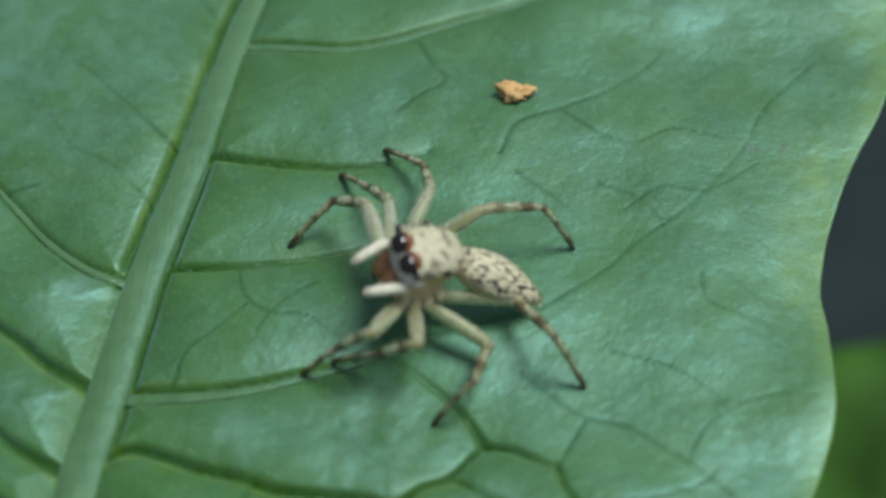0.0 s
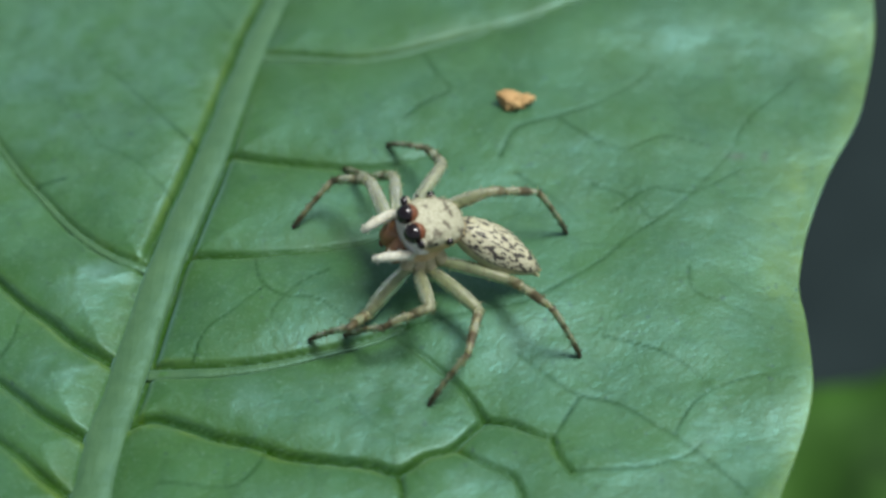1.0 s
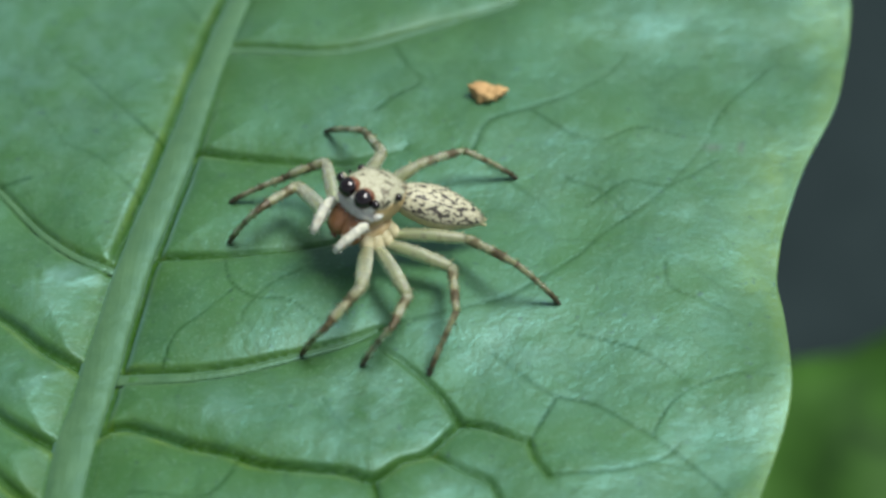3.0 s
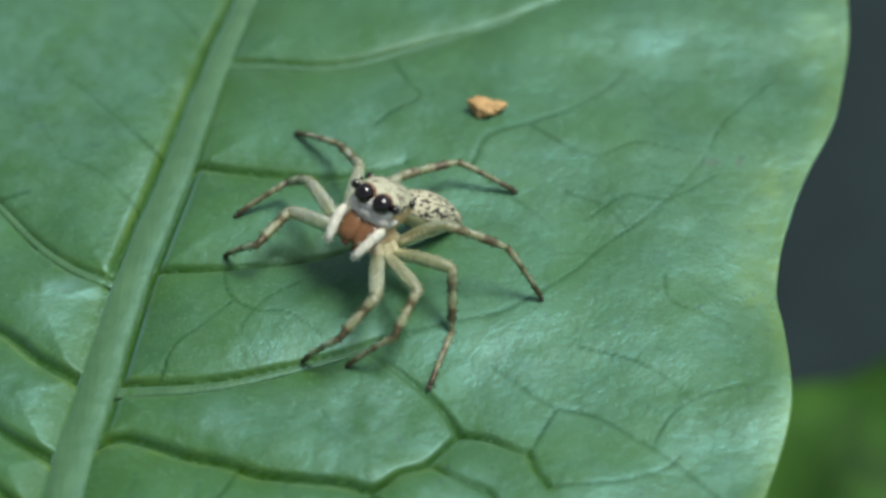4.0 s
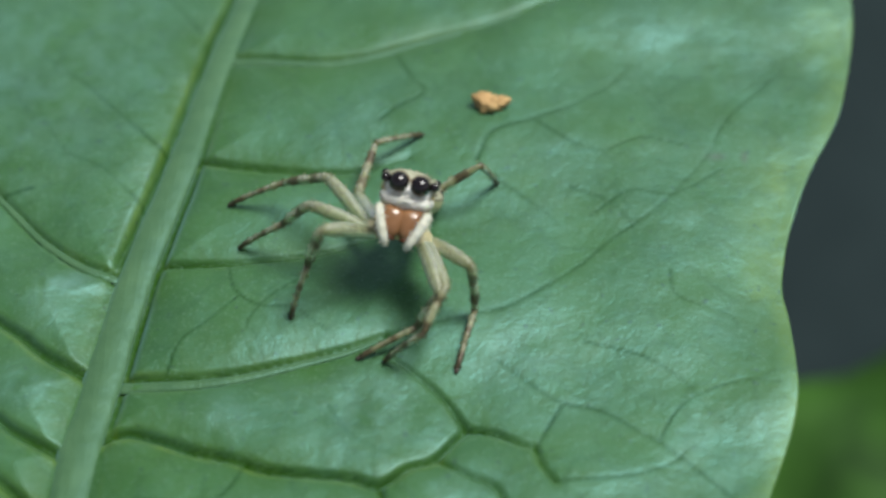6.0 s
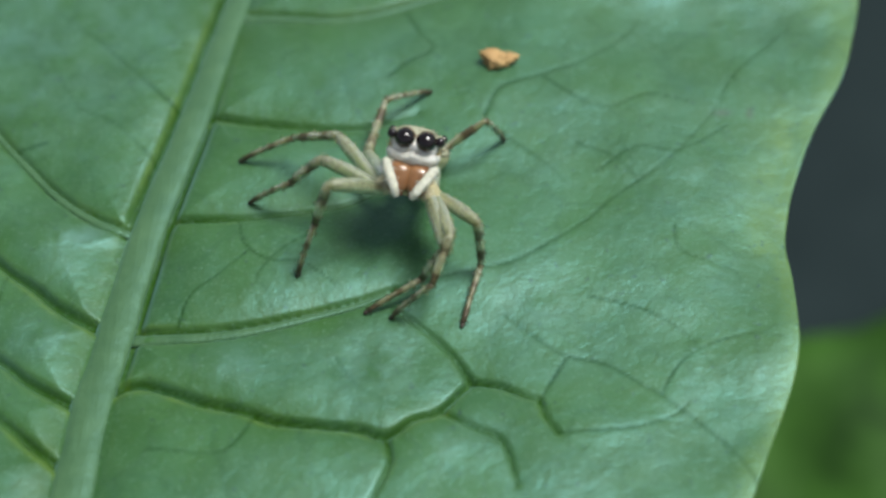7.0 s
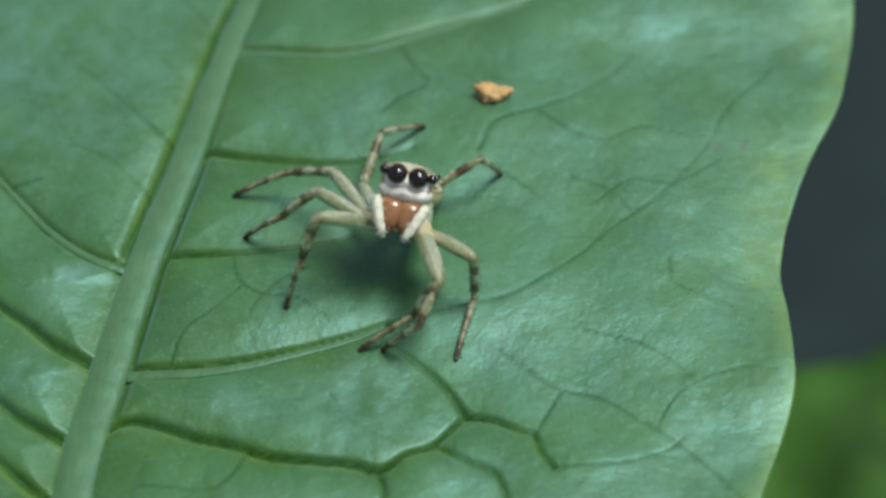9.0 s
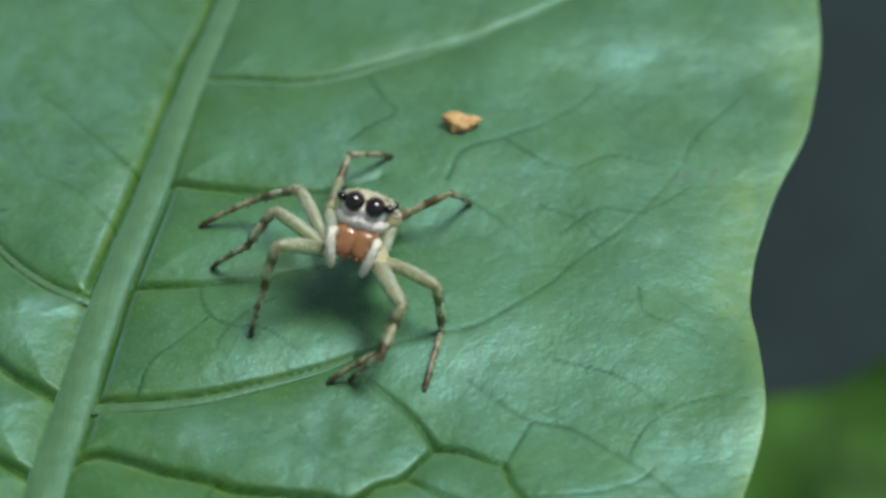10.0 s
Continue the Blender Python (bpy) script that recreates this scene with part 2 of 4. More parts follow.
def leg_material(name, pale, dark, bands, length):
    """Pale see-through cuticle with dark rings at given stretches along the segment."""
    m, t, b = material(name)
    at = object_coords(t)
    sep = t.nodes.new("ShaderNodeSeparateXYZ")
    t.links.new(at, sep.inputs[0])
    hairs = noise_node(t, 7000, 3, 0.6, at)
    patch = noise_node(t, 2600, 3, 0.6, at)
    drawn = node(t, "ShaderNodeMapping", Scale=(0.28, 1.0, 1.0))
    t.links.new(at, drawn.inputs[0])
    streak = noise_node(t, 5600, 2, 0.6, drawn.outputs[0])
    along = math_node(t, "ADD", math_node(t, "MULTIPLY", sep.outputs[0], 1000.0 / length), math_node(t, "MULTIPLY", math_node(t, "SUBTRACT", patch.outputs[0], 0.5), 0.22))
    ring = ramp(t, along, [(p, (v,) * 3) for p, v in bands])
    light = ramp(t, hairs.outputs[0], [(0.3, tuple(0.7 * c for c in pale)), (0.7, pale)])
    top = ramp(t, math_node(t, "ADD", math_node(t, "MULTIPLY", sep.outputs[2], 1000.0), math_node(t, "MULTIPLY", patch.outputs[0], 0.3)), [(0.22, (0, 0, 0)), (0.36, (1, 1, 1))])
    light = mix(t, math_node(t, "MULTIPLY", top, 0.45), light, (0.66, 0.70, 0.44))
    light = mix(t, ramp(t, streak.outputs[0], [(0.58, (0, 0, 0)), (0.66, (0.55,) * 3)]), light, (0.20, 0.17, 0.08))
    brown = ramp(t, patch.outputs[0], [(0.3, tuple(0.7 * c for c in dark)), (0.7, tuple(1.7 * c for c in dark))])
    t.links.new(mix(t, ring, light, brown), b.inputs["Base Color"])
    b.inputs["Roughness"].default_value = 0.45
    clear = math_node(t, "SUBTRACT", 0.72, math_node(t, "MULTIPLY", ring, 0.7), True)
    t.links.new(clear, b.inputs["Transmission Weight"])
    b.inputs["Subsurface Weight"].default_value = 0.25
    b.inputs["Subsurface Radius"].default_value = (0.0004, 0.0004, 0.0002)
    bump(t, b, hairs.outputs[0], 0.6, 0.00005)
    return m


def simple(name, colour, rough, spec=0.5, coat=0.0):
    m, t, b = material(name)
    b.inputs["Base Color"].default_value = (*colour, 1)
    b.inputs["Roughness"].default_value = rough
    b.inputs["Specular IOR Level"].default_value = spec
    b.inputs["Coat Weight"].default_value = coat
    b.inputs["Coat Roughness"].default_value = 0.03
    return m


BLADE, VEIN = leaf_blade_material(), vein_material()
CARAPACE, ABDOMEN = carapace_material(), abdomen_material()
EYE = simple("eye_lens", (0.006, 0.003, 0.003), 0.05, 0.45, 0.4)
EYE_RIM = plain_noise("brown_eye_tube", 4000, (0.10, 0.032, 0.014), (0.20, 0.075, 0.030), 0.3, 0.2, 0.00003)
CHELICERA = plain_noise("chelicera_chitin", 1300, (0.17, 0.080, 0.034), (0.25, 0.126, 0.056), 0.2, 0.1, 0.00003, 0.15)
FANG = simple("fang_chitin", (0.09, 0.025, 0.01), 0.25)
STERNUM = plain_noise("sternum_chitin", 2000, (0.42, 0.30, 0.14), (0.56, 0.44, 0.24), 0.5, 0.3, 0.00004, 0.15)
COXA = plain_noise("coxa_cuticle", 3000, (0.30, 0.27, 0.14), (0.46, 0.43, 0.27), 0.5, 0.4, 0.00005, 0.15)
PALP = plain_noise("palp_hair", 7000, (0.44, 0.45, 0.36), (0.70, 0.70, 0.58), 0.65, 0.7, 0.00006, 0.25)
CLYPEUS = plain_noise("face_hair_white", 7000, (0.60, 0.59, 0.51), (0.85, 0.84, 0.77), 0.65, 0.7, 0.00006, 0.15)
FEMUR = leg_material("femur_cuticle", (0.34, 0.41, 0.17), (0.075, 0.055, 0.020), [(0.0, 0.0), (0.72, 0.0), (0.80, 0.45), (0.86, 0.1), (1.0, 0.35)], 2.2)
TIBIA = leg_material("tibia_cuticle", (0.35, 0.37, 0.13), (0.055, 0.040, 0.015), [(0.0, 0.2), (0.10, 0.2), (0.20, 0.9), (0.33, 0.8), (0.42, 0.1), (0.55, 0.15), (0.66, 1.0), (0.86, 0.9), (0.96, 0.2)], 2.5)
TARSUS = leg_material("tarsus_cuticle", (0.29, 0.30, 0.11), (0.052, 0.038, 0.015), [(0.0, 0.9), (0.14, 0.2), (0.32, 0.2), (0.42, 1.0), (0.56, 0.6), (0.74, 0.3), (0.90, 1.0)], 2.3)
CLAW = simple("claw_tuft", (0.035, 0.028, 0.018), 0.7)
CRUMB = plain_noise("crumb_husk", 1600, (0.34, 0.20, 0.075), (0.56, 0.37, 0.16), 0.75, 0.8, 0.0001)
SOIL = plain_noise("ground_soil", 9, (0.0075, 0.0135, 0.0145), (0.020, 0.032, 0.033), 0.95, 0.6, 0.01, 0.0, 0.1)
LOW_LEAF = plain_noise("lower_leaf_blade", 130, (0.008, 0.034, 0.003), (0.034, 0.105, 0.012), 0.7, 0.4, 0.0006, 0.0, 0.2)
STALK = plain_noise("leaf_stalk", 300, (0.07, 0.15, 0.05), (0.12, 0.22, 0.08), 0.45, 0.3, 0.0002)


# ---- mesh helpers ----
def link_mesh(name, verts, faces, mat, parent=None, label="", smooth=True):
    me = bpy.data.meshes.new(name)
    me.from_pydata([tuple(v) for v in verts], [], [tuple(f) for f in faces])
    me.materials.append(mat)
    if smooth:
        me.shade_smooth()
    me.update()
    ob = new(name, me)
    ob.parent = parent
    return tagged(ob, label) if label else ob


def shared(name, data, parent, label=""):
    ob = new(name, data)
    ob.parent = parent
    return tagged(ob, label) if label else ob


def tube(points, radii, sides=12, squash=1.0, up=(0, 0, 1)):
    """A closed round-ended tube along points; radii, one each; squash flattens it along up."""
    pts = [Vector(p) for p in points]
    verts, faces, n = [], [], len(pts)
    for i, (p, r) in enumerate(zip(pts, radii)):
        way = (pts[min(i + 1, n - 1)] - pts[max(i - 1, 0)]).normalized()
        side = way.cross(Vector(up))
        side = side.normalized() if side.length > 1e-6 else Vector((1, 0, 0))
        top = side.cross(way)
        for k in range(sides):
            a = 2 * math.pi * k / sides
            verts.append(p + side * (r * math.cos(a)) + top * (r * squash * math.sin(a)))
    for i in range(n - 1):
        for k in range(sides):
            j = (k + 1) % sides
            faces.append((i * sides + k, i * sides + j, (i + 1) * sides + j, (i + 1) * sides + k))
    faces.append(tuple(range(sides))[::-1])
    faces.append(tuple((n - 1) * sides + k for k in range(sides)))
    return verts, faces


def joined(*pieces):
    verts, faces = [], []
    for v, f in pieces:
        k = len(verts)
        verts += list(v)
        faces += [tuple(i + k for i in g) for g in f]
    return verts, faces


def ball(center, radii, rings=14, sides=20, shape=None):
    """An ellipsoid with its poles along x; shape may push each of its unit points."""
    verts, faces = [], []
    for i in range(rings + 1):
        a = math.pi * i / rings
        for k in range(sides):
            c = 2 * math.pi * k / sides
            p = Vector((-math.cos(a), math.sin(a) * math.cos(c), math.sin(a) * math.sin(c)))
            if shape:
                p = Vector(shape(p))
            verts.append(Vector((center[0] + radii[0] * p.x, center[1] + radii[1] * p.y, center[2] + radii[2] * p.z)))
    for i in range(rings):
        for k in range(sides):
            j = (k + 1) % sides
            faces.append((i * sides + k, (i + 1) * sides + k, (i + 1) * sides + j, i * sides + j))
    return verts, faces


def scaled(piece, s=MM):
    return [Vector(v) * s for v in piece[0]], piece[1]


# ---- the leaf: millimetres in its own plane, x across, y towards the tip ----
lattice = np.random.RandomState(7).rand(97, 97)


def value_noise(x, y, scale, shift=0.0):
    u, v = x / scale + 31.7 + shift, y / scale + 17.3 + shift * 1.7
    i, j = np.floor(u).astype(int), np.floor(v).astype(int)
    a, b = u - i, v - j
    a, b = a * a * (3 - 2 * a), b * b * (3 - 2 * b)
    g = lambda p, q: lattice[p % 97, q % 97]
    return (g(i, j) * (1 - a) + g(i + 1, j) * a) * (1 - b) + (g(i, j + 1) * (1 - a) + g(i + 1, j + 1) * a) * b - 0.5


def smooth_line(points, per=6):
    """A rounded line through points (Catmull-Rom)."""
    p = [Vector((*q, 0)) for q in points]
    p = [2 * p[0] - p[1]] + p + [2 * p[-1] - p[-2]]
    out = []
    for a, b, c, d in zip(p, p[1:], p[2:], p[3:]):
        for k in range(per):
            s = k / per
            out.append(0.5 * (2 * b + (c - a) * s + (2 * a - 5 * b + 4 * c - d) * s * s + (3 * b - a - 3 * c + d) * s ** 3))
    out.append(p[-2])
    return [(v.x, v.y) for v in out]


class LeafVein:
    """A line of the network: half width of its groove and depth, mm; ridge: radius of the raised cord in it."""

    def __init__(self, points, width, depth, ridge=0.0, taper=0.3, rank=1):
        self.line = smooth_line(points)
        self.width, self.depth, self.ridge, self.taper, self.rank = width, depth, ridge, taper, rank

    def near(self, x, y):
        """The distance to the line and the share of its length, for arrays of points."""
        best, share = np.full(x.shape, 1e9), np.zeros(x.shape)
        n = len(self.line) - 1
        for k, ((ax, ay), (bx, by)) in enumerate(zip(self.line, self.line[1:])):
            dx, dy = bx - ax, by - ay
            s = np.clip(((x - ax) * dx + (y - ay) * dy) / (dx * dx + dy * dy + 1e-12), 0, 1)
            d = np.hypot(x - ax - s * dx, y - ay - s * dy)
            m = d < best
            best[m], share[m] = d[m], ((k + s) / n)[m]
        return best, share


MIDRIB = LeafVein([(-14.6, -40), (-14.2, -26), (-13.6, -11.9), (-13.1, -7.8), (-12.2, -1.7), (-10.9, 4.4), (-9.6, 11.2), (-8.1, 18.5), (-5.5, 40), (-3, 66)], 1.0, 0.5, 1.0)
VEINS = [
    # main side veins
    LeafVein([(-9.4, 10.95), (-6.8, 10.7), (-4.7, 10.6), (-2.7, 11.0), (-0.6, 11.8), (2.0, 12.8), (4.4, 14.0), (8.5, 16.6), (13, 21)], 0.36, 0.17, 0.21),
    LeafVein([(-11.0, 4.9), (-8.2, 4.3), (-6.4, 4.0), (-4.7, 3.8), (-3.0, 3.9), (-1.0, 4.6)], 0.30, 0.32, 0.0),
    LeafVein([(-11.9, -1.1), (-9.0, -1.1), (-7.4, -1.0), (-4.3, -0.6), (-2.2, 0.4)], 0.26, 0.24, 0.0),
    LeafVein([(-12.5, -7.0), (-9.7, -7.0), (-7.5, -6.7), (-5.2, -6.1), (-3.2, -5.5), (-1.9, -4.9)], 0.42, 0.36, 0.27),
]
VEINS += [
    LeafVein([(-1.9, -4.9), (-0.1, -4.4), (1.7, -3.9), (3.1, -3.5), (4.5, -2.6), (6.0, -1.5), (7.5, 0.0), (9.5, 1.7), (11.7, 4.4), (12.9, 6.7), (15.1, 9.1)], 0.24, 0.075, taper=0.5, rank=2),
    LeafVein([(-13.0, -9.6), (-11.6, -9.3), (-10.5, -9.6), (-9.2, -10.1), (-7.6, -10.5), (-6.3, -11.0), (-4.8, -11.2), (-3.1, -11.4), (-2.0, -11.7), (-0.9, -11.0), (0.1, -10.6), (1.3, -9.3)], 0.34, 0.5, 0.0, 0.7),
    LeafVein([(-27, 16), (-23.5, 9.5), (-21, 6.0), (-19.1, 3.4), (-17.6, 1.7), (-16.2, 0.2), (-14.6, -1.0), (-12.8, -1.75)][::-1], 0.34, 0.26, 0.19),
]
VEINS += [
    LeafVein([(-13.4, -6.7), (-15.2, -5.7), (-16.4, -4.7), (-18.0, -3.5), (-21, -0.5), (-25, 4)], 0.36, 0.62, 0.0),
    LeafVein([(-13.6, -10.5), (-15.3, -9.6), (-16.3, -9.0), (-17.3, -8.2), (-20, -6.2), (-23, -3)], 0.36, 0.55, 0.0),
    LeafVein([(-14.0, -13.2), (-15.6, -12.0), (-16.8, -11.0), (-19, -9.6)], 0.34, 0.5, 0.0),
    # net veins
    LeafVein([(1.3, -9.3), (0.6, -8.2), (-0.3, -7.2), (-1.4, -6.2), (-2.3, -5.5)], 0.22, 0.24, rank=2),
    LeafVein([(1.3, -9.3), (2.3, -9.5), (3.4, -10.0), (3.9, -10.2), (4.1, -10.9), (4.6, -11.7)], 0.24, 0.28, taper=0.7, rank=2),
]
VEINS += [
    LeafVein([(2.6, -6.2), (3.9, -7.4), (5.0, -8.2), (6.5, -8.6), (8.0, -9.6), (8.6, -10.0), (9.6, -10.9), (10.8, -12.1)], 0.20, 0.11, taper=0.9, rank=2),
    LeafVein([(-4.0, -8.3), (-3.1, -9.6), (-1.4, -10.5)], 0.18, 0.060, rank=2),
    LeafVein([(5.0, -8.3), (4.4, -9.4), (3.9, -10.3)], 0.2, 0.11, taper=1.0, rank=2),
    LeafVein([(6.0, -5.3), (8.2, -6.0), (9.9, -7.3), (10.7, -8.6), (12.3, -9.6)], 0.15, 0.040, rank=2),
    LeafVein([(9.7, -1.7), (9.9, -3.0), (11.8, -3.9), (12.2, -4.6)], 0.16, 0.045, rank=2),
    LeafVein([(4.6, -11.7), (7.2, -11.5), (8.9, -11.0), (9.6, -10.4)], 0.18, 0.08, taper=0.7, rank=2),
]
VEINS += [
    LeafVein([(-5.2, -2.0), (-6.5, -2.9), (-7.4, -4.3), (-7.0, -4.9), (-6.7, -6.0)], 0.15, 0.045, rank=2),
    LeafVein([(1.9, 4.4), (2.6, 6.0), (4.4, 6.8), (6.7, 7.9), (8.3, 9.2), (8.9, 10.1)], 0.24, 0.080, rank=2),
    LeafVein([(-2.3, 6.8), (-1.6, 7.5), (-0.4, 8.4), (-1.0, 9.4), (-1.6, 10.8)], 0.26, 0.110, taper=0.8, rank=2),
    LeafVein([(2.6, 3.4), (4.2, 1.9), (5.6, 0.3)], 0.2, 0.050, rank=2),
    LeafVein([(5.9, 2.8), (7.4, 2.0), (8.2, 0.9)], 0.22, 0.060, rank=2),
    LeafVein([(-11.6, 5.2), (-13.3, 6.7), (-15.3, 8.7), (-17.3, 10.5), (-18.3, 11.2)], 0.18, 0.11, rank=2),
]
VEINS += [
    LeafVein([(-10.6, 12.4), (-12.6, 14.9), (-15, 18)], 0.18, 0.060, rank=2),
    LeafVein([(-12.2, 2.1), (-14.3, 4.1), (-15.9, 5.0), (-17.5, 7.9)], 0.16, 0.040, rank=2),
    LeafVein([(0.1, -10.6), (1.4, -11.4), (2.5, -12.1), (3.0, -14)], 0.2, 0.2, taper=0.7, rank=2),
    LeafVein([(-2.0, -11.7), (-1.8, -13), (-2.6, -15)], 0.24, 0.25, taper=0.7, rank=2),
    LeafVein([(-7.0, -10.7), (-7.6, -12), (-8.5, -12.6), (-11, -12.4)], 0.2, 0.06, taper=0.7, rank=2),
    LeafVein([(-19.4, -8.5), (-17.9, -6.2), (-17.6, -4.2)], 0.18, 0.070, taper=0.7, rank=2),
    LeafVein([(10.8, -12.1), (11.6, -13.2), (12.2, -14.5)], 0.16, 0.07, taper=1.0, rank=2),
]
VEINS += [
    LeafVein([(8.6, -10.0), (9.4, -8.6), (10.4, -7.8), (12.0, -7.2), (13.6, -7.2)], 0.14, 0.05, taper=0.8, rank=2),
    LeafVein([(6.6, 1.2), (8.4, 2.6), (10.2, 2.4), (12.4, 3.8)], 0.16, 0.05, taper=0.8, rank=2),
    LeafVein([(4.4, 6.8), (6.0, 5.4), (7.4, 4.9), (9.0, 5.6), (10.8, 5.2)], 0.15, 0.05, taper=0.8, rank=2),
    LeafVein([(-8.4, -1.2), (-8.0, -2.6), (-7.0, -3.4), (-5.6, -3.6), (-4.2, -4.6)], 0.13, 0.05, taper=0.9, rank=2),
    LeafVein([(-10.4, -6.6), (-10.0, -5.2), (-9.0, -4.2), (-7.9, -3.0)], 0.12, 0.045, taper=0.9, rank=2),
    LeafVein([(-17.0, 2.9), (-18.4, 2.6), (-20, 3.2)], 0.2, 0.070, taper=0.7, rank=2),
]

MARGIN_Y = [-42, -36, -25, -17, -12, -10.4, -8.9, -7.8, -5.7, -3.7, -2.6, -1.2, 0.3, 2.5, 4.1, 6.0, 7.7, 10.8, 12.6, 14.1, 17.2, 24, 36, 50, 62, 70]
MARGIN_X = [-14.4, -6.0, 5.5, 10.7, 12.7, 13.4, 13.95, 14.2, 14.3, 14.35, 14.2, 14.45, 14.8, 15.6, 16.3, 17.4, 18.1, 18.95, 19.3, 19.4, 19.6, 19.9, 18.0, 12, 4.5, -2.6]


def margin(y):
    """Where the blade ends on its two sides at y."""
    right = np.interp(y, MARGIN_Y, MARGIN_X)
    right = (right + np.interp(y - 0.5, MARGIN_Y, MARGIN_X) + np.interp(y + 0.5, MARGIN_Y, MARGIN_X)) / 3
    rib = np.interp(y, [q[1] for q in MIDRIB.line], [q[0] for q in MIDRIB.line])
    left = rib - np.maximum(right - rib, 0.02) * 1.06 + 0.5 * np.sin(y * 0.35) * np.clip((right - rib) / 10, 0, 1)
    return left, np.maximum(right, rib + 0.02)


# sky sheen put in as gloss: x, y, two radii in mm, how much
SKY_SHEEN = [(-18.0, 9.0, 7.0, 7.0, 0.5), (-15.3, -2.3, 1.9, 0.7, 1.0), (-15.4, -4.1, 1.6, 0.9, 0.5), (-16.2, -7.2, 1.8, 1.1, 0.5), (-8.6, -8.7, 3.4, 0.9, 0.45), (-2.6, -8.4, 2.4, 1.6, 0.55), (0.6, -12.0, 1.4, 0.9, 0.4), (4.2, -9.0, 1.8, 1.0, 0.3), (-3.6, 6.6, 2.6, 1.6, 0.3), (-6.2, 1.6, 2.0, 1.0, 0.15), (3.5, -5.5, 3.0, 2.0, 0.2)]


def sky_facing(x, y):
    """A gentle swelling between two side veins that turns towards the bright sky."""
    u, v = x + 15.2, y + 2.4
    return 0.9 * (-0.16 * u + 0.10 * v) * np.exp(-((u / 1.5) ** 2) - (v / 1.3) ** 2)


def swelling(x, y):
    """The broad waves of the sheet."""
    return 0.8 * value_noise(x, y, 11.0) + 0.42 * value_noise(x, y, 4.3, 5) - 0.06


def flattened(x, y):
    """Where a place of the swollen sheet lies when the sheet is pressed flat: each wave leans a little."""
    z = swelling(x, y)
    return x + z * (x - 1.0) / 58.0, y + z * (y + 46.5) / 58.0


def swollen(x, y):
    """The way back: from the flat sheet to the swollen one."""
    u, v = np.array([float(x)]), np.array([float(y)])
    for _ in range(4):
        a, b = flattened(u, v)
        u, v = u + x - a, v + y - b
    return float(u[0]), float(v[0])


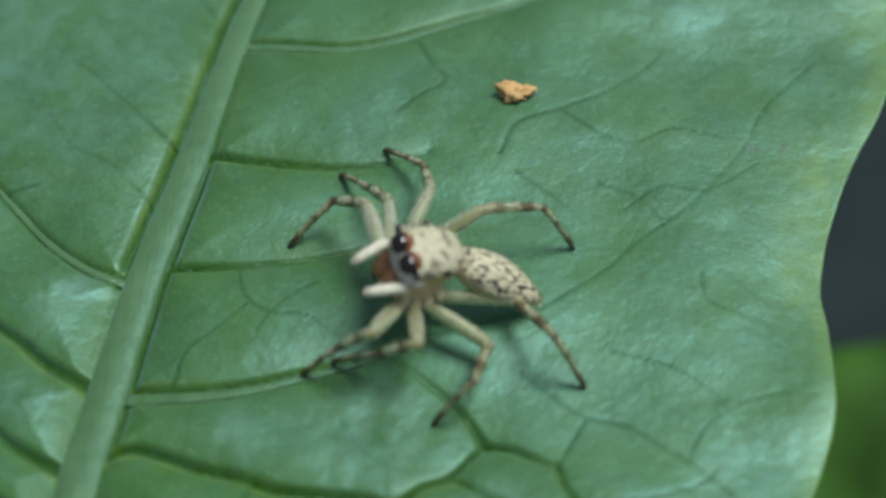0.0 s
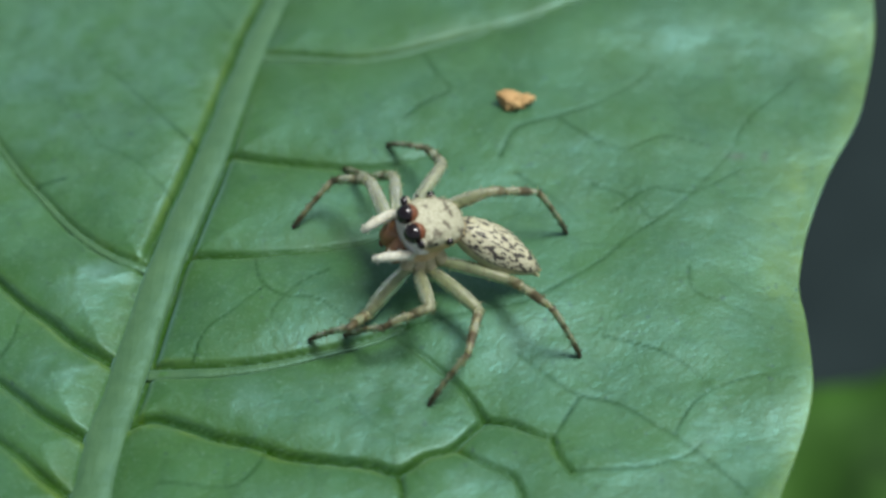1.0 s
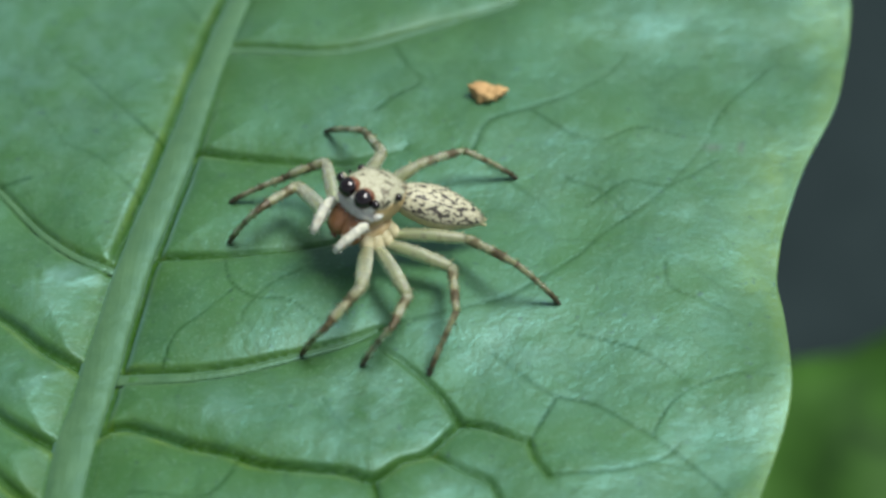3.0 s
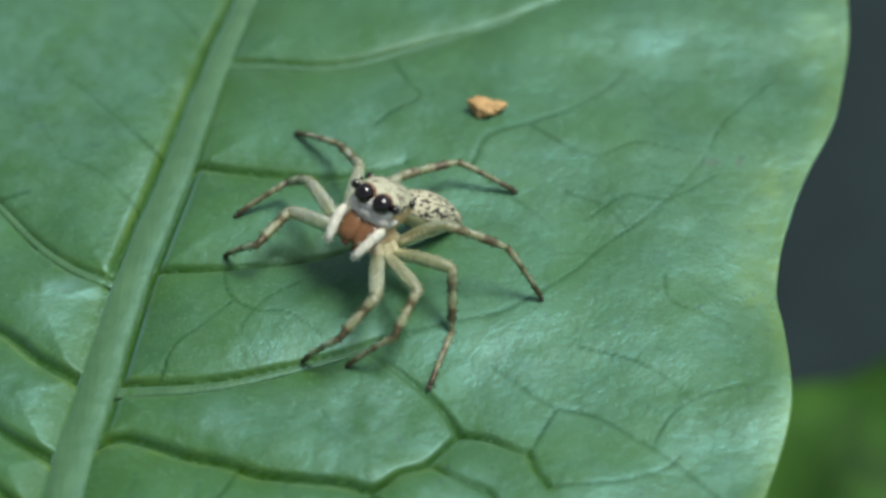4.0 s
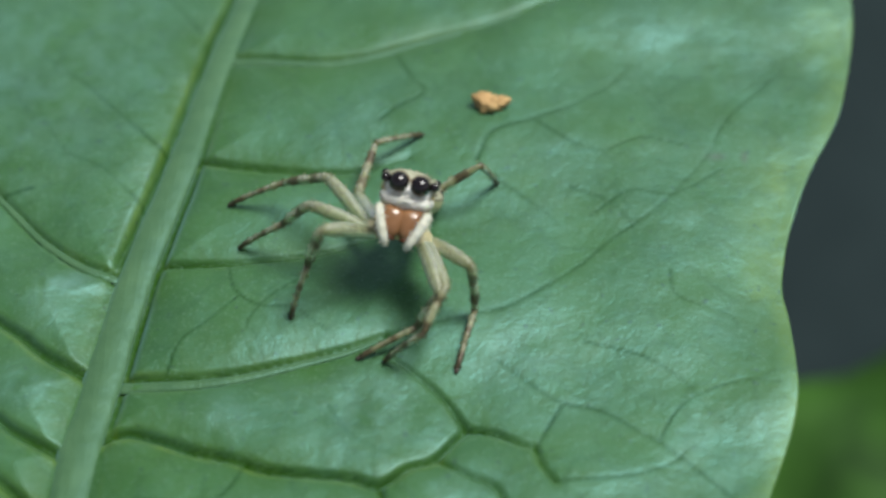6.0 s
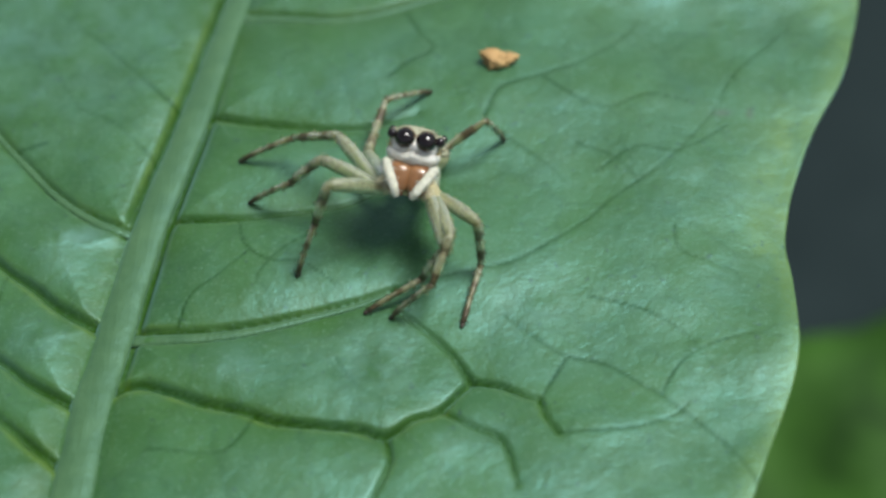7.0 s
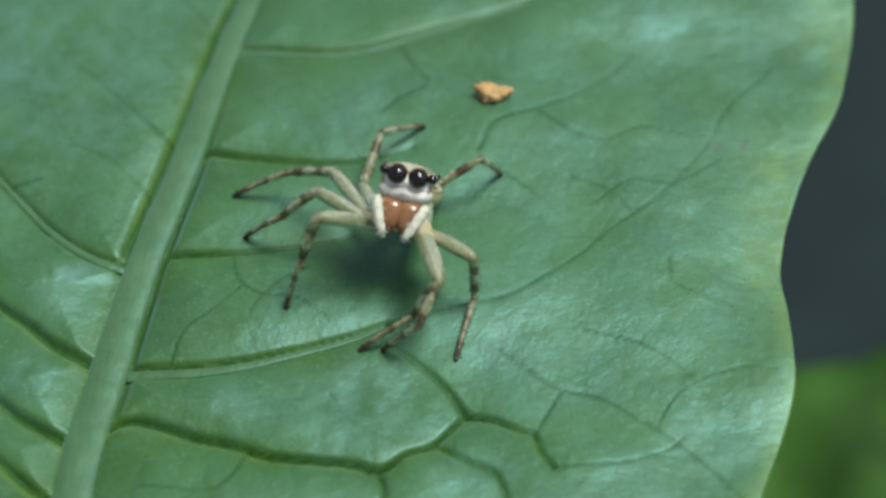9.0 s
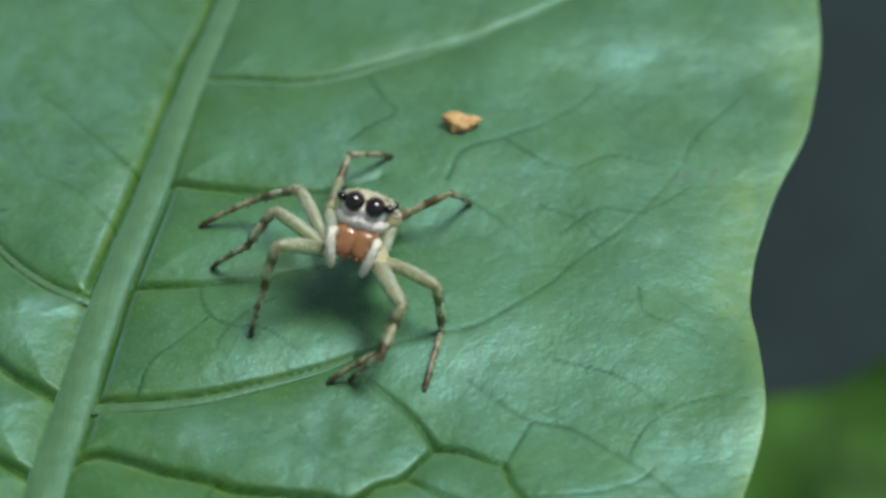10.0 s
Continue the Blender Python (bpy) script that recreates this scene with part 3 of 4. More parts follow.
def blade_shape(x, y, tints=True):
    """Height of the blade's upper side and its tints, for arrays of points."""
    z = swelling(x, y) + 0.06 + 0.06 * value_noise(x, y, 1.3, 9) + 0.014 * value_noise(x, y, 0.5, 3)
    left, right = margin(y)
    rim = np.minimum(right - x, x - left)
    floor = z - 0.42
    x, y = flattened(x, y)
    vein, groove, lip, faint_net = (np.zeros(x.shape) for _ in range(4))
    swell_main, swell_net = np.full(x.shape, 1e9), np.full(x.shape, 1e9)
    d, s = MIDRIB.near(x, y)
    half = 0.86 - 0.32 * np.clip((y + 12) / 32, -0.4, 1.4)
    rib = np.interp(y, [q[1] for q in MIDRIB.line], [q[0] for q in MIDRIB.line])
    crease = np.where(x > rib, (1.0 - 0.8 * np.clip((y - 3) / 5, 0, 1)) * np.clip((y + 11) / 3, 0.15, 1), 0.08 + 0.92 * np.clip((y + 3) / 4, 0, 1)) * (0.8 + 0.5 * value_noise(x, y, 1.7, 33))
    z -= 0.48 * crease * np.exp(-(((d - half - 0.08) / 0.22) ** 2)) + 0.22 / (1 + np.exp((d - half + 0.12) / 0.05))
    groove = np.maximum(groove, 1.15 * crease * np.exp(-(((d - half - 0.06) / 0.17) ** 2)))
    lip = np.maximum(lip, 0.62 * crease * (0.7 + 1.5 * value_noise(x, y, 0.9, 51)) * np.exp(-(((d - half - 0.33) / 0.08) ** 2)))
    swell_main = np.minimum(swell_main, np.maximum(d - half, 0))
    for v in VEINS:
        d, s = v.near(x, y)
        w, fade = 0.54 * v.width * (1 - 0.40 * s), 1 - (1 - v.taper) * s
        jag = 1 + 0.9 * value_noise(x, y, 1.1, 13)
        if v.ridge:
            flank = np.exp(-(((d - v.ridge * fade * 1.05) / (0.46 * w)) ** 2))
            z -= v.depth * fade * jag * flank + 0.5 * v.depth * fade * (d < v.ridge * fade)
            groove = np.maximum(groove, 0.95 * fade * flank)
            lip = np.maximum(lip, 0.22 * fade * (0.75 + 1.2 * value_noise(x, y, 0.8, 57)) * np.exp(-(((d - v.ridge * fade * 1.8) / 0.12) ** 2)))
            vein = np.maximum(vein, fade * 0.8 * np.exp(-((d / (v.ridge * fade + 0.01)) ** 2)))
            swell_main = np.minimum(swell_main, d + 1.0 * s)
        else:
            cut = np.exp(-((d / w) ** 2.6))
            faint = v.depth < 0.12
            z -= (0.22 if faint else 1.0) * v.depth * fade * jag * cut
            if faint:
                faint_net = np.maximum(faint_net, 0.9 * fade * (0.8 + 0.8 * value_noise(x, y, 1.0, 61)) * np.exp(-((d / (0.9 * w)) ** 2)))
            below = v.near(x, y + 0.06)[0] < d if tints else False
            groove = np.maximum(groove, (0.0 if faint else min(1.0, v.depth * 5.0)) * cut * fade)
            # shade of the lower flank, painted as a wider, weaker tint
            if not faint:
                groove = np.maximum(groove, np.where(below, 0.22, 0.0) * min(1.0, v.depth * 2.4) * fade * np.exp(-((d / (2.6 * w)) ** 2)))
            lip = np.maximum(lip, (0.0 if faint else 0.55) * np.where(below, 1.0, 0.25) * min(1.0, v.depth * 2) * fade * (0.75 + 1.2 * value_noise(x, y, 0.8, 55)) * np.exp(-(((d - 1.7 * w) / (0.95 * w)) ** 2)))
            if v.rank == 1:
                swell_main = np.minimum(swell_main, d + 1.2 * s)
            else:
                swell_net = np.minimum(swell_net, d + 0.5 * s) if v.depth > 0.15 else swell_net
    z = np.maximum(z, floor)
    # shade beside the main veins, put in as weaker sheen
    mottle_sheen = 0.50 + 0.55 * (1 - np.exp(-((swell_main / 1.5) ** 2))) + 0.7 * value_noise(x, y, 2.3, 71) * np.exp(-swell_main / 4.0)
    z += 0.42 * (1 - np.exp(-((swell_main / 1.2) ** 1.5))) - 0.06 + 0.08 * (1 - np.exp(-((swell_net / 0.7) ** 2)))
    z += -0.10 * np.exp(-rim / 1.6) + 0.09 * np.exp(-rim / 2.0) * np.sin(y * 0.9 + 0.6)
    z += sky_facing(x, y)
    yellow = 0.55 * np.exp(-((rim / (0.75 + 0.9 * value_noise(x, y, 1.9, 21))) ** 2))
    blot = np.exp(-(((x - 15.3) / 1.5) ** 2) - ((y - 2.6) / 2.6) ** 2) + 0.7 * np.exp(-(((x - 13.6) / 1.0) ** 2) - ((y + 2.0) / 3.0) ** 2) + 0.6 * np.exp(-(((x - 18.2) / 1.5) ** 2) - ((y - 12.0) / 4.0) ** 2)
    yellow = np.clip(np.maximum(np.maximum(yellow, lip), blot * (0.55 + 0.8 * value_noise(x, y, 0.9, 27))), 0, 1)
    stain = 1.0 * np.exp(-(((x - 13.4) / 0.13) ** 2) - ((y - 4.45) / 0.3) ** 2) + 0.9 * np.exp(-(((x - 12.2) / 0.42) ** 2) - ((y - 4.5) / 0.2) ** 2)
    sky_sheen = np.zeros(x.shape)
    for cx, cy, rx, ry, much in SKY_SHEEN:
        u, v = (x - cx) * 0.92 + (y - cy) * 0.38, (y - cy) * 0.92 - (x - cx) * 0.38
        sky_sheen = np.maximum(sky_sheen, much * np.exp(-((u / rx) ** 2) - (v / ry) ** 2))
    sky_sheen = sky_sheen * (0.75 + 1.3 * value_noise(x, y, 0.7, 41) + 0.7 * value_noise(x, y, 0.3, 47))
    return z, np.clip(vein, 0, 1) * 0.8, np.clip(groove, 0, 1), yellow, np.clip(stain, 0, 1), np.clip(sky_sheen, 0, 1.4), np.clip(faint_net, 0, 1), np.clip(mottle_sheen, 0, 1.3)


def surface(x, y):
    """Height of the leaf at one place, in millimetres."""
    return float(blade_shape(np.array([float(x)]), np.array([float(y)]), False)[0][0])


def leaf():
    root = tagged(new("large_leaf"), "large glossy green leaf with pale midrib and net veins", "leaf")
    ys = np.concatenate([np.linspace(-42, -16, 26, endpoint=False), np.arange(-16, 22, 0.115), np.linspace(22.2, 70, 42)])
    share = np.concatenate([np.linspace(0, 1, 26, endpoint=False), 1 + np.linspace(0, 1, 345)])
    left, right = margin(ys)
    split = np.where(right - left > 40, -21.0, left + 0.42 * (right - left))
    split = np.clip(split, left + 0.2 * (right - left), left + 0.6 * (right - left))
    s = share[None, :]
    xx = np.where(s < 1, left[:, None] + (split - left)[:, None] * s, split[:, None] + (right - split)[:, None] * (s - 1))
    yy = np.repeat(ys[:, None], len(share), 1)
    zz, vein, groove, yellow, stain, sky_sheen, faint_net, mottle_sheen = blade_shape(xx, yy)
    n, m = xx.shape
    co = np.stack([xx, yy, zz], -1).reshape(-1, 3) * MM
    k = (np.arange(n - 1)[:, None] * m + np.arange(m - 1)[None, :]).ravel()
    quads = np.stack([k, k + 1, k + m + 1, k + m], 1)
    me = bpy.data.meshes.new("blade")
    me.vertices.add(len(co))
    me.vertices.foreach_set("co", co.ravel())
    me.loops.add(quads.size)
    me.loops.foreach_set("vertex_index", quads.ravel().astype(np.int32))
    me.polygons.add(len(quads))
    me.polygons.foreach_set("loop_start", np.arange(0, quads.size, 4, dtype=np.int32))
    me.update(calc_edges=True)
    me.shade_smooth()
    me.materials.append(BLADE)
    for name, values in (("vein", vein), ("groove", groove), ("yellow", yellow), ("stain", stain), ("sky_sheen", sky_sheen), ("net", faint_net), ("mottle_sheen", mottle_sheen)):
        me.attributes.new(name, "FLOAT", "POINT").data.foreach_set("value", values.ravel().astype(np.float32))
    blade = new("blade", me)
    blade.parent = root
    thick = blade.modifiers.new("thickness", "SOLIDIFY")
    thick.thickness, thick.offset = 0.28 * MM, -1.0

    # midrib: a broad low cord that narrows towards the tip
    pts, radii = [], []
    for x, y in MIDRIB.line:
        half = 0.86 - 0.32 * min(1.4, max(-0.4, (y + 12) / 32))
        if y > 22:
            half *= max(0.12, 1 - (y - 22) / 50)
        x, y = swollen(x, y)
        pts.append((x, y, -0.14 + float(swelling(np.array([x]), np.array([y]))[0])))
        radii.append(half * (0.97 + 0.03 * math.sin(y * 1.7)))
    link_mesh("midrib", *scaled(tube(pts, radii, 24, 0.34)), VEIN, root, "pale green raised midrib")
    for v in VEINS:
        if not v.ridge:
            continue
        pts, radii, n = [], [], len(v.line) - 1
        for i, (x, y) in enumerate(v.line):
            fade = 1 - 0.75 * i / n
            r = v.ridge * fade
            x, y = swollen(x, y)
            pts.append((x, y, surface(x, y) - 0.03))
            radii.append(max(0.03, r))
        zs = np.array([p[2] for p in pts])
        zs = np.convolve(np.pad(zs, 2, mode="edge"), np.ones(5) / 5, mode="valid")
        pts = [(p[0], p[1], float(q)) for p, q in zip(pts, zs)]
        link_mesh("side_vein", *scaled(tube(pts, radii, 12, 0.4)), VEIN, root, "pale raised side vein")
    # stalk down to the ground
    x0, y0 = MIDRIB.line[0]
    stalk = [(x0 * MM, (y0 + 3) * MM, -0.0009), (x0 * MM, (y0 - 6) * MM, -0.0012), (x0 * MM, (y0 - 22) * MM, -0.008), (x0 * MM, (y0 - 36) * MM, -0.04), (x0 * MM, (y0 - 44) * MM, -0.12), (x0 * MM, (y0 - 47) * MM, -0.23), (x0 * MM, (y0 - 48) * MM, GROUND_Z)]
    link_mesh("petiole", *tube(stalk, [0.0012, 0.0014, 0.0016, 0.0019, 0.0022, 0.0026, 0.003], 14, 1.0, (1, 0, 0)), STALK, root)
    return root


# ---- ground and the leaves below ----
GROUND_Z = -0.30


def ground():
    n = 60
    ts = np.sign(np.linspace(-1, 1, n)) * np.abs(np.linspace(-1, 1, n)) ** 4 * 400
    verts = [(x, y, GROUND_Z + 0.006 * noise.noise(Vector((x * 9, y * 9, 0))) * (abs(x) < 3 and abs(y) < 3)) for y in ts for x in ts]
    faces = [(j * n + i, j * n + i + 1, (j + 1) * n + i + 1, (j + 1) * n + i) for j in range(n - 1) for i in range(n - 1)]
    ob = link_mesh("ground", verts, faces, SOIL)
    return tagged(ob, "dark grey bare soil far below the leaf", "ground", kind="structure")


def low_leaf(base, tip, width, sag, label):
    """A whole leaf with blade, midrib and a stalk to the ground, from base to tip."""
    root = tagged(new("lower_leaf"), label, "leaf", "leaves of the plant below")
    base, tip = Vector(base), Vector(tip)
    way = tip - base
    side = way.cross(Vector((0, 0, 1))).normalized()
    verts, faces, rows, cols = [], [], 36, 17
    spine = []
    for i in range(rows + 1):
        s = i / rows
        half = width * math.sin(math.pi * min(1, s * 0.94 + 0.04)) ** 0.7
        p = base + way * s + Vector((0, 0, -sag * (s - 0.4) ** 2))
        spine.append(p + Vector((0, 0, 0.0004)))
        for k in range(cols):
            u = k / (cols - 1) * 2 - 1
            ripple = 0.0022 * abs(u) * math.sin(s * 21 + u * 2) + 0.001 * math.cos(s * 50 - abs(u) * 6)
            verts.append(p + side * (u * half) + Vector((0, 0, 0.16 * abs(u) * half + ripple)))
    for i in range(rows):
        for k in range(cols - 1):
            a = i * cols + k
            faces.append((a, a + 1, a + cols + 1, a + cols))
    blade = link_mesh("blade", verts, faces, LOW_LEAF, root)
    thick = blade.modifiers.new("thickness", "SOLIDIFY")
    thick.thickness = 0.0004
    link_mesh("midrib", *tube(spine, [0.0013 * (1 - 0.8 * i / rows) for i in range(rows + 1)], 8), STALK, root)
    foot = Vector((base.x - way.x * 0.35, base.y - way.y * 0.35, GROUND_Z))
    stalk = [base + way * 0.02, base - way * 0.12 + Vector((0, 0, -0.004)), (base - way * 0.3).lerp(foot, 0.25), foot]
    link_mesh("petiole", *tube(stalk, [0.0013, 0.0015, 0.002, 0.0026], 10, 1.0, (1, 0, 0)), STALK, root)
    return root


ground()
leaf()
low_leaf((0.090, 0.001, -0.066), (0.002, 0.0150, -0.058), 0.029, 0.02, "smooth darker green leaf hanging below the large leaf")


# ---- crumb on the leaf ----
def crumb():
    def rough(p):
        q = p * (1 + 0.55 * noise.noise(p * 1.7 + Vector((3.1, 0.4, 1.7))) + 0.25 * noise.noise(p * 4.5))
        return q
    lump = ball((0, 0, 0), (0.66, 0.42, 0.40), 20, 26, rough)
    knob = ball((0.58, 0.16, 0.02), (0.30, 0.22, 0.24), 12, 16, rough)
    ob = link_mesh("crumb", *scaled(joined(lump, knob)), CRUMB)
    ob.location = (2.50 * MM, 7.25 * MM, (surface(2.5, 7.25) + 0.30) * MM)
    ob.rotation_euler = (0.1, 0.05, -0.12)
    return tagged(ob, "tiny tan husk crumb lying on the green leaf", "crumb")


crumb()

# ---- the spider: millimetres, x ahead, y to its left, z up, its hips at the origin ----
LENGTHS = {"1": (2.5, 2.1, 2.6), "2": (2.5, 2.05, 2.6), "3": (2.75, 2.7, 2.75), "4": (2.85, 2.75, 2.75)}
HIPS = {"R1": (0.80, -1.00, -0.95), "R2": (0.32, -1.18, -1.00), "R3": (-0.22, -1.22, -1.00), "R4": (-0.85, -1.00, -0.92)}
HIPS.update({k.replace("R", "L"): (x, -y, z) for k, (x, y, z) in list(HIPS.items())})
PALP_BASE = (1.18, 0.80, 0.0)
WAIST = (-1.25, 0.0, 0.25)


def carapace_form(p):
    """A high box-like head with a steep face and a flat eye field, sloping to the rear."""
    x, y, z = p
    x = math.copysign(abs(x) ** 0.8, x)
    front = max(0.0, x)
    y = math.copysign(abs(y) ** 0.72, y) * (0.88 + 0.12 * front)
    z = math.copysign(abs(z) ** 0.62, z)
    if x > 0:
        lean = min(1.0, max(0.0, (z + 0.05) / 0.7))
        x *= 0.84 + 0.20 * lean * lean * (3 - 2 * lean) * (0.3 + 0.7 * x)
    if z > 0:
        z *= 0.72 + 0.28 * min(1, max(0, (x + 0.75) / 0.8))
    return x, y * (1 - 0.10 * max(0, -z)), z


def hair_tufts(spots, length, lean, seed):
    """Fine tapered hairs standing at spots (place and normal), leaning the given way."""
    rng = random.Random(seed)
    verts, faces = [], []
    for place, normal in spots:
        place, normal = Vector(place), Vector(normal).normalized()
        way = (normal * 0.55 + Vector(lean) + Vector([rng.uniform(-0.35, 0.35) for _ in range(3)])).normalized()
        ln = length * rng.uniform(0.6, 1.3)
        side = way.orthogonal().normalized() * 0.014
        other = way.cross(side)
        k = len(verts)
        verts += [place + side, place - 0.5 * side + 0.87 * other, place - 0.5 * side - 0.87 * other, place + way * ln]
        faces += [(k, k + 1, k + 3), (k + 1, k + 2, k + 3), (k + 2, k, k + 3)]
    return verts, faces


def spots_on(piece, count, keep, seed):
    verts, faces = piece
    rng, out = random.Random(seed), []
    center = sum((Vector(v) for v in verts), Vector()) / len(verts)
    while len(out) < count:
        f = faces[rng.randrange(len(faces))]
        p = sum((Vector(verts[i]) for i in f), Vector()) / len(f) + Vector([rng.uniform(-0.05, 0.05) for _ in range(3)])
        a, b, c = (Vector(verts[i]) for i in f[:3])
        nrm = (b - a).cross(c - a)
        if nrm.length < 1e-9:
            nrm = p - center
        if nrm.dot(p - center) < 0:
            nrm = -nrm
        if keep(p):
            out.append((p, nrm))
    return out


def segment(points, radii, sides=12, spines=(), seed=1, fuzz=0):
    """A leg segment along x with a few standing spines."""
    piece = tube(points, radii, sides)
    extra = []
    for s, around in spines:
        i = min(len(points) - 2, int(s * (len(points) - 1)))
        p = Vector(points[i]).lerp(Vector(points[i + 1]), s * (len(points) - 1) - i)
        out = Vector((0.5, math.cos(around), math.sin(around))).normalized()
        extra.append(tube([p + out * radii[i] * 0.7, p + out * (radii[i] + 0.07), p + out * (radii[i] + 0.13) + Vector((0.12, 0, 0))], [0.018, 0.012, 0.004], 5, 1.0, (0.3, 0.9, 0.2)))
    if fuzz:
        extra.append(hair_tufts(spots_on(piece, fuzz, lambda p: True, seed), 0.16, (0.8, 0, 0), seed))
    return scaled(joined(piece, *extra))


def spider():
    root = tagged(new("jumping_spider"), "cream jumping spider with dark flecks and big black eyes", "spider")
    shell = ball((0.0, 0, 0.72), (1.38, 1.18, 0.98), 26, 36, carapace_form)
    carapace = link_mesh("carapace", *scaled(shell), CARAPACE, root, "cream carapace with dark flecks and a white-haired face")
    for x, y, z, r, name in ((1.16, 0.42, 1.37, 0.41, "front_middle_eye"), (1.04, 0.96, 1.43, 0.20, "front_side_eye"), (0.42, 1.08, 1.40, 0.07, "small_middle_eye"), (-0.22, 1.04, 1.33, 0.165, "rear_eye")):
        for side in (1, -1):
            eye = link_mesh(name, *scaled(ball((x, y * side, z), (r, r, r), 18, 26)), EYE, carapace, "glossy black eye")
            if r > 0.1:
                ahead = Vector((1.0, 0.12 * side, 0.06)) if x > 0.9 else Vector((0, side, 0.5))
                ahead.normalize()
                c = Vector((x, y * side, z))
                ringed = tube([c - ahead * r * 0.95, c - ahead * r * 0.6, c - ahead * r * 0.30, c - ahead * r * 0.15, c - ahead * r * 0.10], [r * 0.75, r * 0.96, r * 1.02, r * 1.03, r * 0.97], 24)
                link_mesh("eye_socket", *scaled(ringed), EYE_RIM if r > 0.3 else CARAPACE, carapace, "reddish-brown tube round the eye" if r > 0.3 else "")
    face = hair_tufts(spots_on(shell, 700, lambda p: p.x > 0.85 and p.z < 1.25 and p.z > 0.1, 3), 0.13, (0.2, 0, -0.9), 4)
    link_mesh("face_hair", *scaled(face), CLYPEUS, carapace, "white hair hanging over the face")
    brush = ball((0.62, 0, 0.66), (0.70, 1.09, 0.46), 22, 30, lambda p: (p.x, math.copysign(abs(p.y) ** 0.85, p.y), p.z))
    brush = joined(brush, hair_tufts(spots_on(brush, 420, lambda p: p.x > 0.8, 14), 0.09, (0.2, 0, -0.9), 15))
    link_mesh("clypeus", *scaled(brush), CLYPEUS, carapace, "white-haired band under the eyes")
    crown = hair_tufts(spots_on(shell, 360, lambda p: p.z > 0.8 and p.x < 0.9, 5), 0.14, (-0.6, 0, 0.15), 6)
    link_mesh("crown_hair", *scaled(crown), CARAPACE, carapace)
    link_mesh("sternum", *scaled(ball((0.05, 0, -0.48), (1.2, 0.98, 0.62), 14, 20)), STERNUM, root, "tan underside between the legs")
    for side in (1, -1):
        jaw = ball((0, 0, 0), (0.42, 0.50, 0.68), 20, 26, lambda p: (p.x, math.copysign(abs(p.y) ** 0.75, p.y) * (1 + 0.18 * p.z), math.copysign(abs(p.z) ** 0.7, p.z)))
        jaw = ([Matrix.Rotation(radians(-20), 3, 'Y') @ Vector(v) + Vector((1.14, 0.37 * side, -0.22)) for v in jaw[0]], jaw[1])
        chel = link_mesh("chelicera", *scaled(jaw), CHELICERA, root, "glossy reddish-brown jaw")
        fang = tube([(1.50, 0.36 * side, -0.72), (1.53, 0.24 * side, -0.80), (1.50, 0.08 * side, -0.82)], [0.10, 0.08, 0.02], 8, 1.0, (1, 0, 0))
        link_mesh("fang", *scaled(fang), FANG, chel)
    for leg, (x, y, z) in HIPS.items():
        inner = Vector((x * 0.55, y * 0.35, z * 0.45))
        hip = Vector((x, y, z))
        stub = tube([inner, inner.lerp(hip, 0.35), inner.lerp(hip, 0.75), hip, hip + (hip - inner).normalized() * 0.16], [0.22, 0.30, 0.31, 0.27, 0.12], 14, 1.0, (1, 0, 0))
        link_mesh("coxa", *scaled(stub), COXA, root)
    # feelers: a bent arm with a white brush, turning at its root
    for side in (1, -1):
        pts = [(-0.2, -0.2 * side, -0.1), (0.16, 0.08 * side, 0.14), (0.36, 0.12 * side, 0.22), (0.50, 0.10 * side, 0.06), (0.55, 0.04 * side, -0.34), (0.54, -0.08 * side, -0.86), (0.46, -0.18 * side, -1.30)]
        arm = tube(pts, [0.14, 0.165, 0.18, 0.19, 0.20, 0.195, 0.11], 14, 1.0, (0, 1, 0))
        brush = hair_tufts(spots_on(arm, 150, lambda p: True, 11), 0.17, (0.2, 0, -0.5), 12)
        palp = link_mesh("pedipalp", *scaled(joined(arm, brush)), PALP, root, "white hairy feeler beside the jaws")
        PARTS["palp_L" if side > 0 else "palp_R"] = palp
        palp.location = (PALP_BASE[0] * MM, PALP_BASE[1] * side * MM, PALP_BASE[2] * MM)
    # abdomen, from its waist backwards
    def egg(p):
        x, y, z = p
        fat = 1.0 - 0.30 * max(0, -x) ** 1.4
        return x, y * fat * 0.96, z * fat * (1.0 if z > 0 else 0.88)
    sack = ball((-1.92, 0, 0.05), (2.02, 0.94, 0.86), 28, 34, egg)
    abdomen = link_mesh("abdomen", *scaled(sack), ABDOMEN, root, "cream abdomen with broken black dashes")
    fur = hair_tufts(spots_on(sack, 420, lambda p: p.z > 0.1, 8), 0.14, (-0.8, 0, 0.1), 9)
    link_mesh("abdomen_hair", *scaled(fur), ABDOMEN, abdomen)
    for y in (0.12, -0.12):
        link_mesh("spinneret", *scaled(tube([(-3.65, y, 0.0), (-3.90, y, 0.02), (-4.10, y * 1.3, 0.06)], [0.12, 0.10, 0.05], 8)), ABDOMEN, abdomen)
    PARTS["abdomen"] = abdomen
    # legs: each segment one mesh shared by a pair of legs
    for number, (a, b, c) in LENGTHS.items():
        g = 1.02 if number == "1" else 0.95
        femur = segment([(-0.42, 0, 0), (0.0, 0, 0), (0.25 * a, 0, 0.07), (0.55 * a, 0, 0.11), (0.85 * a, 0, 0.06), (a, 0, 0), (a + 0.08, 0, -0.02)], [1.0 * g * r for r in (0.20, 0.25, 0.30, 0.31, 0.28, 0.22, 0.12)], 14, [(0.6, 1.2), (0.75, 1.9), (0.7, 0.3)], 21, 150)
